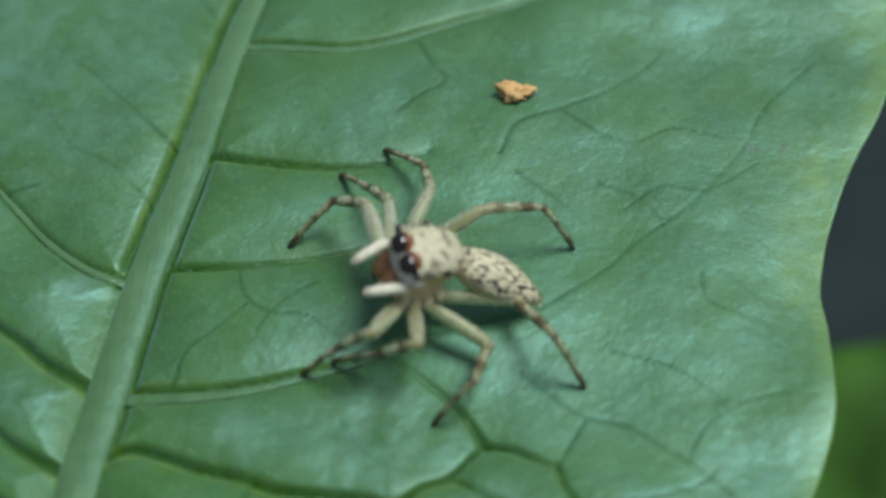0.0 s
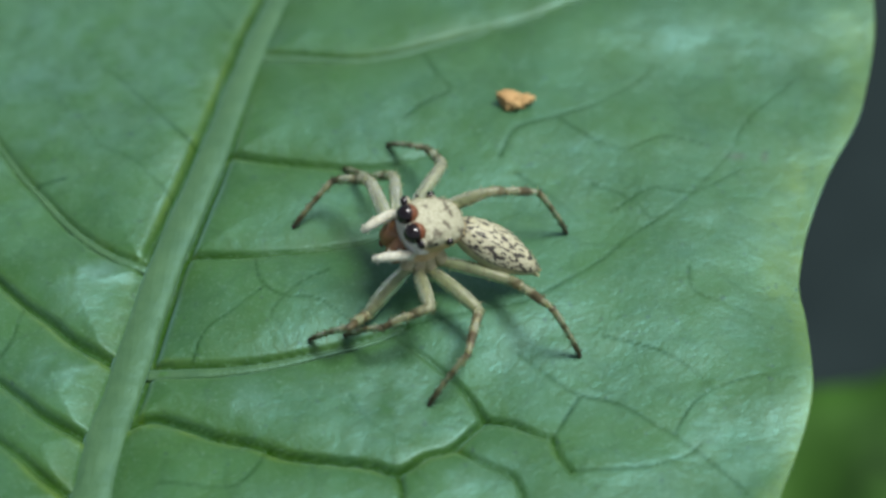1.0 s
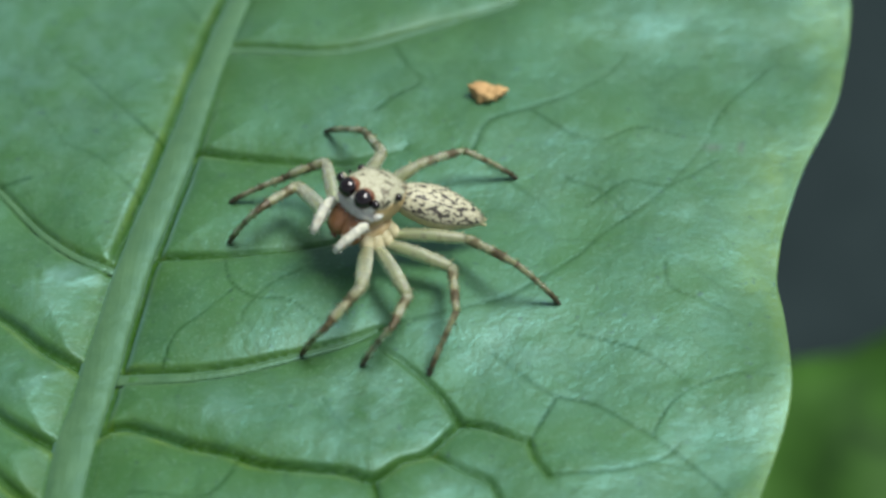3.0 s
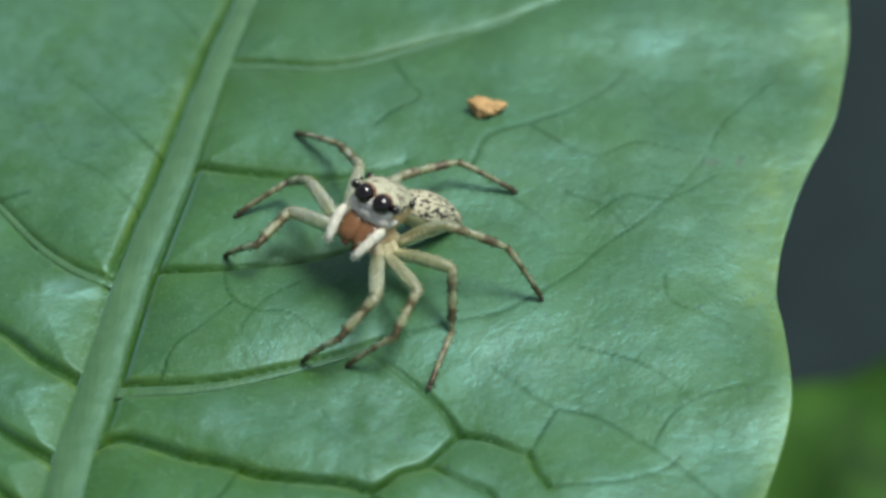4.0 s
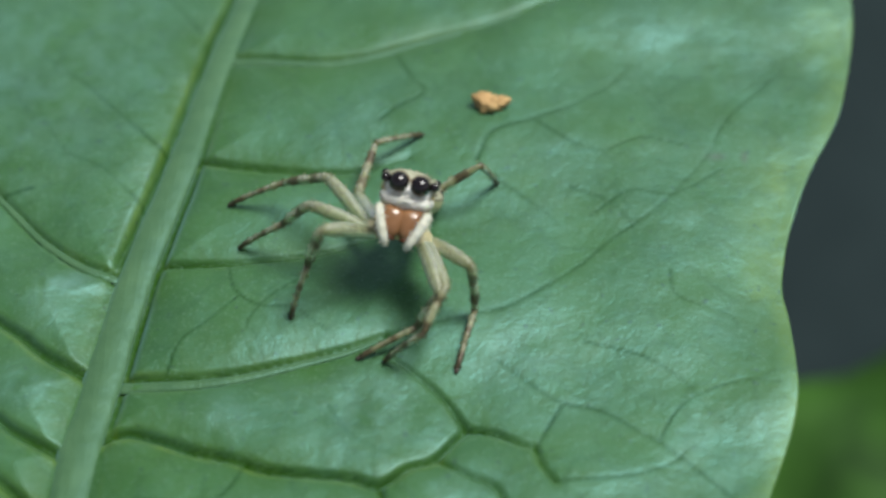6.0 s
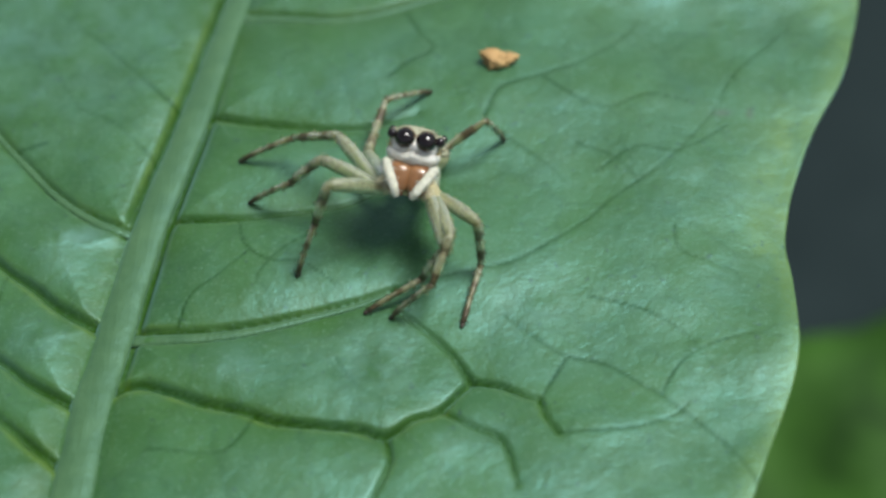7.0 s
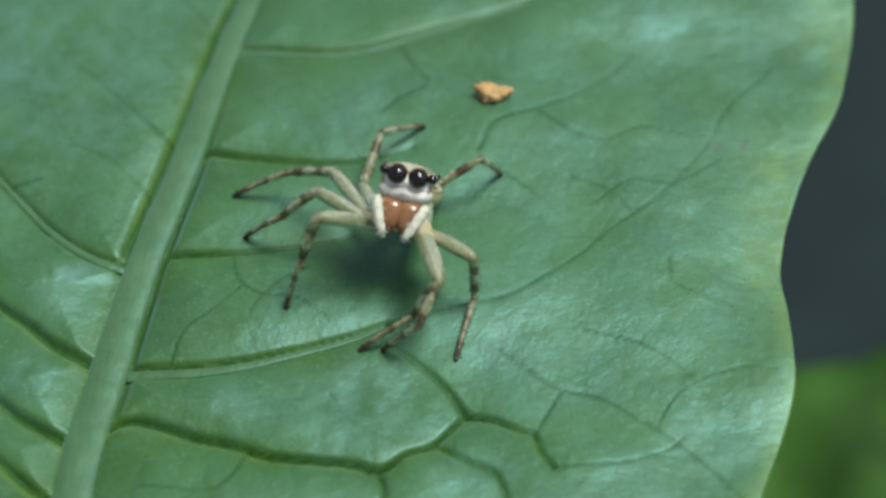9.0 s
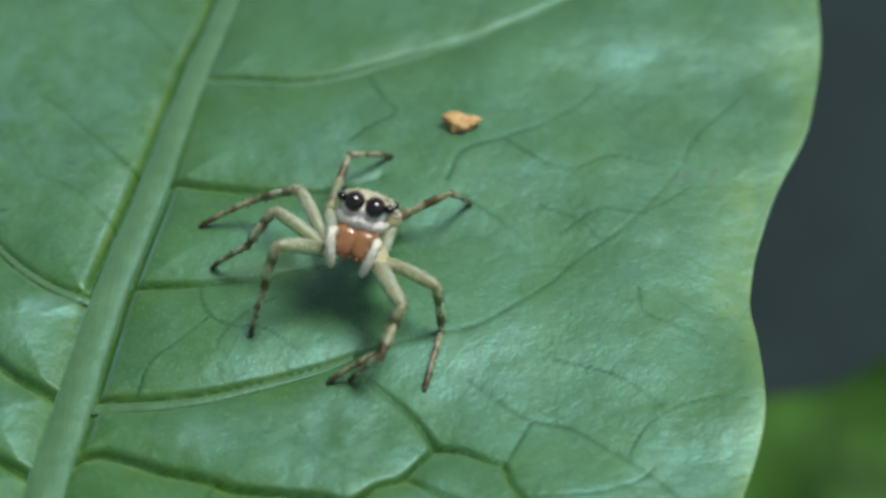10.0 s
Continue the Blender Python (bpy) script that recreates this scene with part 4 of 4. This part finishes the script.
        patella = segment([(-0.14, 0, 0), (0.0, 0, 0.02), (0.14 * b, 0, 0.07), (0.28 * b, 0, 0.075), (0.35 * b, 0, 0.06)], [g * r for r in (0.10, 0.21, 0.225, 0.20, 0.12)], 14, [(0.6, 1.5)], 26, 70)
        tibia = segment([(0.30 * b, 0, 0.06), (0.36 * b, 0, 0.06), (0.60 * b, 0, 0.07), (0.9 * b, 0, 0.02), (b + 0.06, 0, 0)], [g * r for r in (0.13, 0.175, 0.20, 0.155, 0.08)], 14, [(0.5, 2.9), (0.5, 0.1)], 22, 120)
        metatarsus = segment([(-0.06, 0, 0), (0.0, 0, 0), (0.3 * c, 0, 0.05), (0.54 * c, 0, 0.06), (0.58 * c, 0, 0.06)], [0.08, 0.145, 0.13, 0.105, 0.07], 12, [(0.35, 2.7), (0.45, 0.4)], 23, 70)
        tarsus = segment([(0.54 * c, 0, 0.06), (0.60 * c, 0, 0.06), (0.86 * c, 0, 0.03), (c - 0.06, 0, 0)], [0.08, 0.115, 0.115, 0.075], 12, [], 24, 60)
        tuft = scaled(ball((c - 0.04, 0, -0.01), (0.16, 0.11, 0.09), 8, 12))
        kinds = (
            ("femur", femur, FEMUR, None, "pale see-through thigh with white hair"),
            ("tibia", tibia, TIBIA, None, "brown-banded shank"),
            ("patella", patella, TIBIA, "tibia", "pale kneecap with a brown ring"),
            ("metatarsus", metatarsus, TARSUS, None, "slender banded lower leg"),
            ("tarsus", tarsus, TARSUS, "metatarsus", "thin dark-tipped foot"),
            ("claw_tuft", tuft, CLAW, "metatarsus", "black claw tuft"),
        )
        made = {}
        for leg in ("R" + number, "L" + number):
            for name, piece, mat, holder, label in kinds:
                above = PARTS[leg + holder] if holder else root
                if name in made:
                    ob = shared(name, made[name], above, label)
                else:
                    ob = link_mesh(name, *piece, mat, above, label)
                    made[name] = ob.data
                if not holder:
                    PARTS[leg + name] = ob
    PARTS["root"] = root
    return root


PARTS = {}
spider()

# ---- how the spider moves ----
# seconds, hips x, y, z in mm, heading, nose-up and left-side-up in degrees, then the abdomen's own heading and nose-up
BODY = [
    (0, -1.08, -3.57, 3.6, 206.8, 18.6, -15.4, 171, 34),
    (0.6, -1.08, -3.22, 3.6, 206.8, 18.6, -15.4, 171, 34),
    (1, -1.21, -2.67, 3.6, 208.4, 15, -19.9, 165, 27),
    (1.5, -1.58, -2.35, 3.6, 226.5, 14.1, -16.5, 186, 31),
    (2, -1.71, -2.45, 3.6, 228.6, 16.7, -18.2, 181, 29),
    (2.5, -2, -1.51, 3.4, 221.5, 16, 1.6, 180, 28),
    (3, -2.32, -1.23, 3.3, 226.5, 19, -2, 176, 21),
    (3.2, -2.33, -0.47, 3.3, 234, 25.3, -16.5, 181, 33),
]
BODY += [
    (4.3, -1.9, -1.28, 3.5, 241.1, 29, -7.4, 211, 43),
    (4.5, -1.87, -1.21, 3.6, 257.6, 36.2, -11, 188, 38),
    (5, -1.54, -1.22, 3.85, 259.6, 40.9, -12.2, 220, 42),
    (5.5, -1.13, -1.39, 3.86, 267.3, 37.5, -12.3, 244, 46),
    (7, -1.08, -1.43, 3.87, 266.7, 38.5, -9.2, 250, 48),
    (7.5, -1.1, -1.33, 3.88, 265.4, 37.2, -9.3, 250, 48),
    (8.5, -1.05, -1.6, 3.88, 265.5, 39.8, -9.4, 250, 48),
    (10, -1.59, -1.39, 3.9, 260.7, 36.5, -10.6, 250, 48),
]
# seconds, where the foot stands on the leaf, then about where knee and ankle are, mm
GAIT = {}
GAIT["R1"] = [
    (0.6, (-6.40, -0.39), (-3.36, -0.23, 3.30), (-4.87, 0.51, 2.05)),
    (1, (-6.80, 0.10), (-3.68, 0.26, 3.18), (-5.33, 0.95, 2.10)),
    (1.5, (-8.12, -0.94), (-4.63, -0.27, 2.64), (-6.59, -0.90, 2.25)),
    (2, (-7.89, -0.80), (-4.47, -0.20, 2.76), (-6.44, -0.75, 2.31)),
    (2.5, (-8.55, -0.74), (-5.46, -0.23, 3.47), (-7.24, -0.52, 2.39)),
    (3, (-8.18, -0.70), (-5.41, 0.62, 2.49), (-6.99, -0.75, 2.46)),
    (3.2, (-8.31, -0.71), (-5.56, 1.17, 2.30), (-7.10, -0.24, 2.41)),
    (4.3, (-7.93, -2.46), (-5.52, -0.44, 2.74), (-6.71, -2.13, 2.42)),
]
GAIT["R1"] += [
    (4.5, (-7.93, -2.44), (-5.60, -2.04, 4.23), (-6.64, -2.20, 2.40)),
    (5, (-6.69, -3.79), (-5.21, -2.78, 4.45), (-5.86, -2.95, 2.46)),
    (5.5, (-5.61, -4.28), (-4.45, -3.54, 4.60), (-5.03, -3.67, 2.60)),
    (7.5, (-5.72, -4.55), (-4.44, -3.47, 4.51), (-5.10, -3.92, 2.58)),
    (10, (-6.04, -4.22), (-4.96, -3.42, 4.65), (-5.51, -3.82, 2.66)),
]
GAIT["R2"] = [
    (0.6, (-4.55, 3.24), (-2.30, 0.35, 3.12), (-3.35, 1.58, 1.80)),
    (1, (-4.94, 3.74), (-2.52, 0.90, 2.98), (-3.69, 2.00, 1.66)),
    (1.5, (-4.81, 2.51), (-3.06, 0.63, 3.90), (-4.16, 1.67, 2.52)),
    (2, (-4.93, 2.49), (-3.00, 0.55, 3.84), (-4.07, 1.64, 2.46)),
    (2.5, (-8.21, 1.34), (-4.73, 0.87, 3.06), (-6.55, 0.92, 2.11)),
    (3, (-8.25, 1.35), (-4.46, 1.49, 2.76), (-6.29, 1.49, 1.84)),
    (3.2, (-7.99, 1.39), (-4.83, 2.06, 2.11), (-6.10, 3.01, 0.80)),
    (4.3, (-8.03, 1.27), (-4.91, 0.67, 3.41), (-6.23, 1.42, 2.03)),
]
GAIT["R2"] += [
    (4.5, (-7.89, -0.57), (-5.32, -0.31, 3.96), (-6.69, -0.55, 2.45)),
    (5, (-7.94, -0.49), (-5.14, -0.41, 3.82), (-6.28, -0.22, 2.13)),
    (5.5, (-7.92, -0.55), (-4.91, -1.18, 3.62), (-6.27, -0.67, 2.16)),
    (7.5, (-7.91, -0.55), (-4.82, -1.04, 3.58), (-6.33, -0.97, 2.18)),
    (10, (-7.87, -0.53), (-5.16, -0.66, 3.83), (-6.46, -0.94, 2.28)),
]
GAIT["R3"] = [
    (0.6, (-2.79, 4.41), (-0.67, 0.61, 3.29), (-1.25, 2.81, 1.80)),
    (1, (-3.01, 4.76), (-0.75, 1.17, 3.34), (-1.57, 3.38, 2.03)),
    (1.5, (-4.22, 5.03), (-1.91, 1.38, 3.25), (-2.67, 3.68, 2.01)),
    (2, (-4.27, 5.17), (-2.07, 1.28, 3.15), (-2.82, 3.65, 1.99)),
    (2.5, (-4.46, 5.33), (-2.09, 1.80, 3.27), (-3.11, 4.03, 2.15)),
    (3, (-4.44, 5.25), (-2.02, 1.78, 3.29), (-2.98, 4.02, 2.13)),
    (3.2, (-5.70, 6.07), (-2.43, 2.79, 2.67), (-3.92, 4.79, 1.75)),
    (4.3, (-5.76, 5.97), (-3.20, 1.96, 2.69), (-4.14, 4.32, 1.69)),
]
GAIT["R3"] += [
    (4.5, (-5.90, 6.04), (-3.55, 1.68, 2.66), (-4.49, 4.16, 1.76)),
    (5, (-8.48, 1.60), (-4.33, 1.12, 3.23), (-6.29, 2.17, 1.71)),
    (5.5, (-8.50, 1.66), (-4.33, 0.54, 3.43), (-6.44, 1.54, 2.01)),
    (7.5, (-8.48, 1.62), (-4.29, 0.59, 3.39), (-6.42, 1.61, 2.02)),
    (10, (-8.51, 1.65), (-4.30, 0.97, 3.39), (-6.41, 1.82, 1.92)),
]
GAIT["R4"] = [
    (0.6, (4.75, -0.48), (1.44, -1.30, 3.99), (3.67, -0.41, 2.67)),
    (1, (4.69, 0.08), (1.40, -0.91, 4.02), (3.55, 0.11, 2.64)),
    (1.5, (4.54, 0.00), (0.62, -0.37, 3.67), (2.67, 0.58, 2.08)),
    (2, (4.58, -0.01), (0.50, -0.17, 3.22), (3.02, 0.56, 2.36)),
    (2.5, (3.64, 2.56), (-0.06, 0.87, 3.57), (1.93, 2.26, 2.28)),
    (3, (3.68, 2.74), (-0.32, 1.17, 3.14), (1.75, 2.66, 2.11)),
    (3.2, (3.71, 2.71), (-0.33, 1.28, 2.99), (1.51, 2.94, 1.79)),
    (4.3, (2.14, 4.25), (-1.80, 2.24, 2.06), (0.45, 3.74, 2.23)),
]
GAIT["R4"] += [
    (4.5, (1.42, 4.50), (-1.80, 1.80, 3.14), (-0.47, 3.93, 2.04)),
    (5, (-0.45, 5.49), (-2.29, 1.93, 3.01), (-1.86, 4.49, 2.23)),
    (5.5, (-0.45, 5.55), (-2.99, 1.49, 1.76), (-2.16, 4.13, 1.80)),
    (7.5, (-0.46, 5.49), (-2.94, 1.48, 1.59), (-2.03, 4.07, 1.91)),
    (10, (-0.50, 5.46), (-2.96, 1.66, 1.73), (-1.98, 4.20, 2.09)),
]
GAIT["L1"] = [
    (0.6, (-5.58, -6.18), (-2.62, -6.53, 3.71), (-4.10, -6.34, 2.26)),
    (1, (-5.73, -5.75), (-3.42, -4.82, 1.02), (-4.24, -6.38, 2.17)),
    (1.5, (-5.70, -5.76), (-3.28, -4.78, 1.02), (-4.19, -6.27, 2.20)),
    (2, (-5.47, -5.86), (-2.30, -6.06, 3.54), (-3.74, -6.09, 2.05)),
    (2.5, (-4.91, -6.16), (-2.75, -5.30, 3.24), (-3.92, -6.81, 2.47)),
    (3, (-4.93, -6.08), (-2.57, -5.09, 3.22), (-3.92, -6.48, 2.51)),
    (3.2, (-4.86, -5.88), (-2.90, -4.21, 1.70), (-3.70, -6.01, 2.46)),
    (4.3, (-4.16, -6.23), (-1.74, -5.19, 3.59), (-2.99, -6.37, 2.46)),
]
GAIT["L1"] += [
    (4.5, (-2.95, -6.33), (-1.28, -5.10, 3.72), (-2.06, -6.65, 2.57)),
    (5, (-3.07, -6.12), (-0.34, -5.07, 3.81), (-1.37, -5.49, 2.02)),
    (5.5, (-2.91, -6.08), (0.31, -5.13, 3.17), (-0.71, -5.37, 1.35)),
    (7.5, (-2.91, -6.13), (0.26, -5.09, 3.29), (-0.81, -5.26, 1.47)),
    (10, (-2.90, -6.31), (-0.05, -5.13, 3.51), (-1.05, -6.04, 1.94)),
]
GAIT["L2"] = [
    (0.6, (-4.38, -5.70), (-1.20, -6.72, 3.26), (-2.77, -6.46, 2.02)),
    (1, (-4.33, -5.45), (-1.12, -6.09, 2.96), (-2.93, -6.32, 2.14)),
    (1.5, (-2.53, -6.78), (-0.01, -5.43, 2.67), (-1.27, -6.99, 2.43)),
    (2, (-2.47, -6.78), (0.03, -5.23, 1.69), (-0.99, -6.88, 2.30)),
    (2.5, (-2.47, -6.54), (-0.44, -4.96, 2.57), (-1.37, -6.76, 2.51)),
    (3, (-2.52, -6.78), (-0.75, -4.65, 2.18), (-1.42, -6.54, 2.51)),
    (3.2, (-3.03, -6.19), (-0.92, -3.63, 1.30), (-1.40, -5.48, 2.04)),
    (4.3, (-3.13, -6.23), (-0.49, -4.79, 3.13), (-1.44, -6.27, 2.13)),
]
GAIT["L2"] += [
    (4.5, (-2.73, -6.33), (-0.33, -4.73, 2.89), (-1.50, -6.35, 2.45)),
    (5, (-2.29, -6.31), (-0.31, -4.81, 3.66), (-1.14, -6.22, 2.48)),
    (5.5, (-1.88, -6.22), (0.39, -4.84, 3.27), (-0.57, -6.40, 2.39)),
    (7.5, (-1.89, -6.40), (0.29, -4.79, 3.59), (-0.43, -6.16, 2.28)),
    (10, (-2.05, -6.21), (-0.06, -4.89, 3.23), (-0.89, -6.57, 2.45)),
]
GAIT["L3"] = [
    (0.6, (-0.56, -8.50), (1.30, -5.64, 1.64), (0.78, -8.12, 2.53)),
    (1, (-0.86, -8.78), (1.00, -5.39, 2.10), (0.44, -8.01, 2.44)),
    (1.5, (0.41, -7.07), (1.37, -4.38, 2.25), (1.24, -7.02, 2.78)),
    (2, (0.35, -8.02), (1.26, -4.41, 2.28), (1.29, -7.10, 2.56)),
    (2.5, (0.11, -7.08), (1.30, -3.56, 2.49), (1.08, -6.25, 2.59)),
    (3, (0.10, -7.16), (0.98, -3.19, 1.96), (1.05, -5.86, 2.38)),
    (3.2, (0.13, -7.26), (0.60, -2.31, 1.13), (1.00, -4.96, 1.35)),
    (4.3, (0.84, -6.72), (1.07, -3.55, 3.22), (1.30, -4.05, 0.57)),
]
GAIT["L3"] += [
    (4.5, (0.94, -6.66), (1.20, -3.37, 3.32), (1.50, -4.03, 0.72)),
    (5, (0.92, -6.70), (1.34, -3.74, 3.48), (1.64, -4.15, 0.82)),
    (5.5, (0.96, -6.72), (1.46, -3.99, 3.69), (1.66, -4.22, 1.00)),
    (7.5, (0.94, -6.79), (1.42, -4.05, 3.71), (1.66, -4.31, 1.02)),
    (10, (0.90, -6.68), (1.37, -3.82, 3.40), (1.56, -4.08, 0.71)),
]
GAIT["L4"] = [
    (0.6, (5.00, -6.88), (2.46, -4.04, 1.96), (3.95, -6.26, 2.62)),
    (1, (5.08, -6.30), (2.30, -3.79, 2.04), (4.02, -5.86, 2.64)),
    (1.5, (5.07, -3.88), (2.19, -2.30, 2.06), (4.10, -4.16, 2.71)),
    (2, (5.25, -4.11), (2.04, -2.57, 2.18), (4.19, -4.22, 2.68)),
    (2.5, (5.14, -3.94), (1.97, -2.20, 2.13), (3.84, -4.18, 2.56)),
    (3, (5.27, -3.84), (1.74, -1.71, 1.98), (3.81, -3.60, 2.48)),
    (3.2, (4.78, -2.97), (1.24, -0.98, 1.83), (3.48, -2.41, 2.51)),
    (4.3, (4.60, -3.04), (1.04, -2.23, 4.01), (3.30, -2.35, 2.47)),
]
GAIT["L4"] += [
    (4.5, (4.31, 0.42), (1.04, -1.20, 4.10), (2.79, 0.13, 2.43)),
    (5, (4.28, 0.53), (0.58, 0.91, 1.56), (2.98, 0.10, 2.55)),
    (5.5, (2.72, 2.86), (-0.24, 1.28, 1.55), (2.13, 1.88, 2.66)),
    (7.5, (2.73, 2.82), (-0.21, 1.26, 1.36), (2.04, 1.94, 2.67)),
    (10, (2.86, 2.81), (-0.33, 1.15, 1.51), (2.14, 1.65, 2.54)),
]
# how far the feelers are lifted against the face
FEELERS = [(0, 2.5), (1.0, 2.6), (1.5, 2.6), (2.0, 2.3), (2.5, 1.6), (3.0, 1.7), (4.3, 1.4), (4.5, 0.8), (5.0, 1.0), (5.7, 1.0), (6.8, 0.6), (7.0, 1.4), (7.3, 0.5), (7.5, 0.0), (8.0, 0.0), (8.4, 0.9), (9.0, 0.9), (9.2, 0.2), (9.5, 1.5), (9.8, 0.1), (10, 0.0)]


def gliding(rows, t):
    """Values between keyed rows, without overshoot."""
    n = len(rows)
    k = max(0, min(n - 2, sum(r[0] <= t for r in rows) - 1))
    a, b = rows[k], rows[k + 1]
    h = b[0] - a[0]
    s = min(1.0, max(0.0, (t - a[0]) / h))
    out = []
    for c in range(1, len(a)):
        slope = (b[c] - a[c]) / h

        def tangent(i):
            if i == 0 or i == n - 1:
                return slope
            p = (rows[i][c] - rows[i - 1][c]) / (rows[i][0] - rows[i - 1][0])
            q = (rows[i + 1][c] - rows[i][c]) / (rows[i + 1][0] - rows[i][0])
            return 0.0 if p * q <= 0 else 2 * p * q / (p + q)
        m0, m1 = tangent(k) * h, tangent(k + 1) * h
        out.append((2 * s ** 3 - 3 * s * s + 1) * a[c] + (s ** 3 - 2 * s * s + s) * m0 + (3 * s * s - 2 * s ** 3) * b[c] + (s ** 3 - s * s) * m1)
    return out


def turned(heading, nose_up, left_up):
    return (Matrix.Rotation(radians(heading), 4, "Z") @ Matrix.Rotation(-radians(nose_up), 4, "Y") @ Matrix.Rotation(radians(left_up), 4, "X"))


def body_at(t):
    x, y, z, heading, nose, lean, rear_heading, rear_nose = gliding(BODY, t)
    m = Matrix.Translation((x, y, z)) @ turned(heading, nose, lean)
    return m, turned(rear_heading, rear_nose, 0)


def foot_at(leg, t):
    """A foot stands still, or swings over in a short lifted step."""
    rows = GAIT[leg]
    k = max(0, min(len(rows) - 2, sum(r[0] <= t for r in rows) - 1))
    (t0, (x0, y0), *_), (t1, (x1, y1), *_) = rows[k], rows[k + 1]
    far = math.hypot(x1 - x0, y1 - y0)
    span = min(t1 - t0, 0.3) if far > 0.6 else t1 - t0
    s = min(1.0, max(0.0, (t - t1 + span) / span))
    s = s * s * (3 - 2 * s)
    lift = min(0.9, 0.3 * far) * math.sin(math.pi * s) if far > 0.6 else 0.0
    x, y = x0 + (x1 - x0) * s, y0 + (y1 - y0) * s
    return Vector((x, y, surface(x, y) + 0.10 + lift))


def along(p, q, up):
    """The pose of a segment that starts at p and points to q."""
    x = (q - p).normalized()
    y = up.cross(x).normalized()
    z = x.cross(y)
    m = Matrix((x, y, z)).transposed().to_4x4()
    m.translation = p
    return m


def leg_joints(leg, t, hip, foot):
    """Knee and ankle near their keyed places, drawn to the true lengths of the segments."""
    a, b, c = LENGTHS[leg[1]]
    x = gliding([(q, *knee, *ankle) for q, _, knee, ankle in GAIT[leg]], t)
    knee, ankle = Vector(x[:3]), Vector(x[3:])
    for _ in range(40):
        ankle = foot + (ankle - foot).normalized() * c
        knee = ankle + (knee - ankle).normalized() * b
        knee = hip + (knee - hip).normalized() * a
        ankle = knee + (ankle - knee).normalized() * b
    return knee, ankle, ankle + (foot - ankle).normalized() * c


def in_metres(m):
    m = m.copy()
    m.translation = m.translation * MM
    return m


def motions():
    up = Vector((0, 0, 1))
    rows = {name: [] for name in PARTS}
    for i in range(101):
        t = i / 10
        m, rear = body_at(t)
        back = m.inverted()
        rows["root"].append((t, in_metres(m)))
        tail = rear.copy()
        tail.translation = m @ Vector(WAIST)
        rows["abdomen"].append((t, in_metres(back @ tail)))
        lift = gliding(FEELERS, t)[0]
        inward = 11 * lift if lift < 1.6 else max(0.0, 17.6 - 24 * (lift - 1.6))
        inward *= min(1.0, max(0.0, (t - 4.4) / 0.5))
        for name, side in (("palp_L", 1), ("palp_R", -1)):
            turn = Matrix.Rotation(-radians(32 * lift - 12), 4, "Y") @ Matrix.Rotation(-radians(inward * side), 4, "X")
            rows[name].append((t, in_metres(Matrix.Translation((PALP_BASE[0], PALP_BASE[1] * side, PALP_BASE[2])) @ turn)))
        for leg, place in HIPS.items():
            hip = m @ Vector(place)
            foot = foot_at(leg, t)
            knee, ankle, tip = leg_joints(leg, t, hip, foot)
            rows[leg + "femur"].append((t, in_metres(back @ along(hip, knee, up))))
            rows[leg + "tibia"].append((t, in_metres(back @ along(knee, ankle, up))))
            rows[leg + "metatarsus"].append((t, in_metres(back @ along(ankle, tip, up))))
    for name, ob in PARTS.items():
        walk(ob, rows[name])


motions()
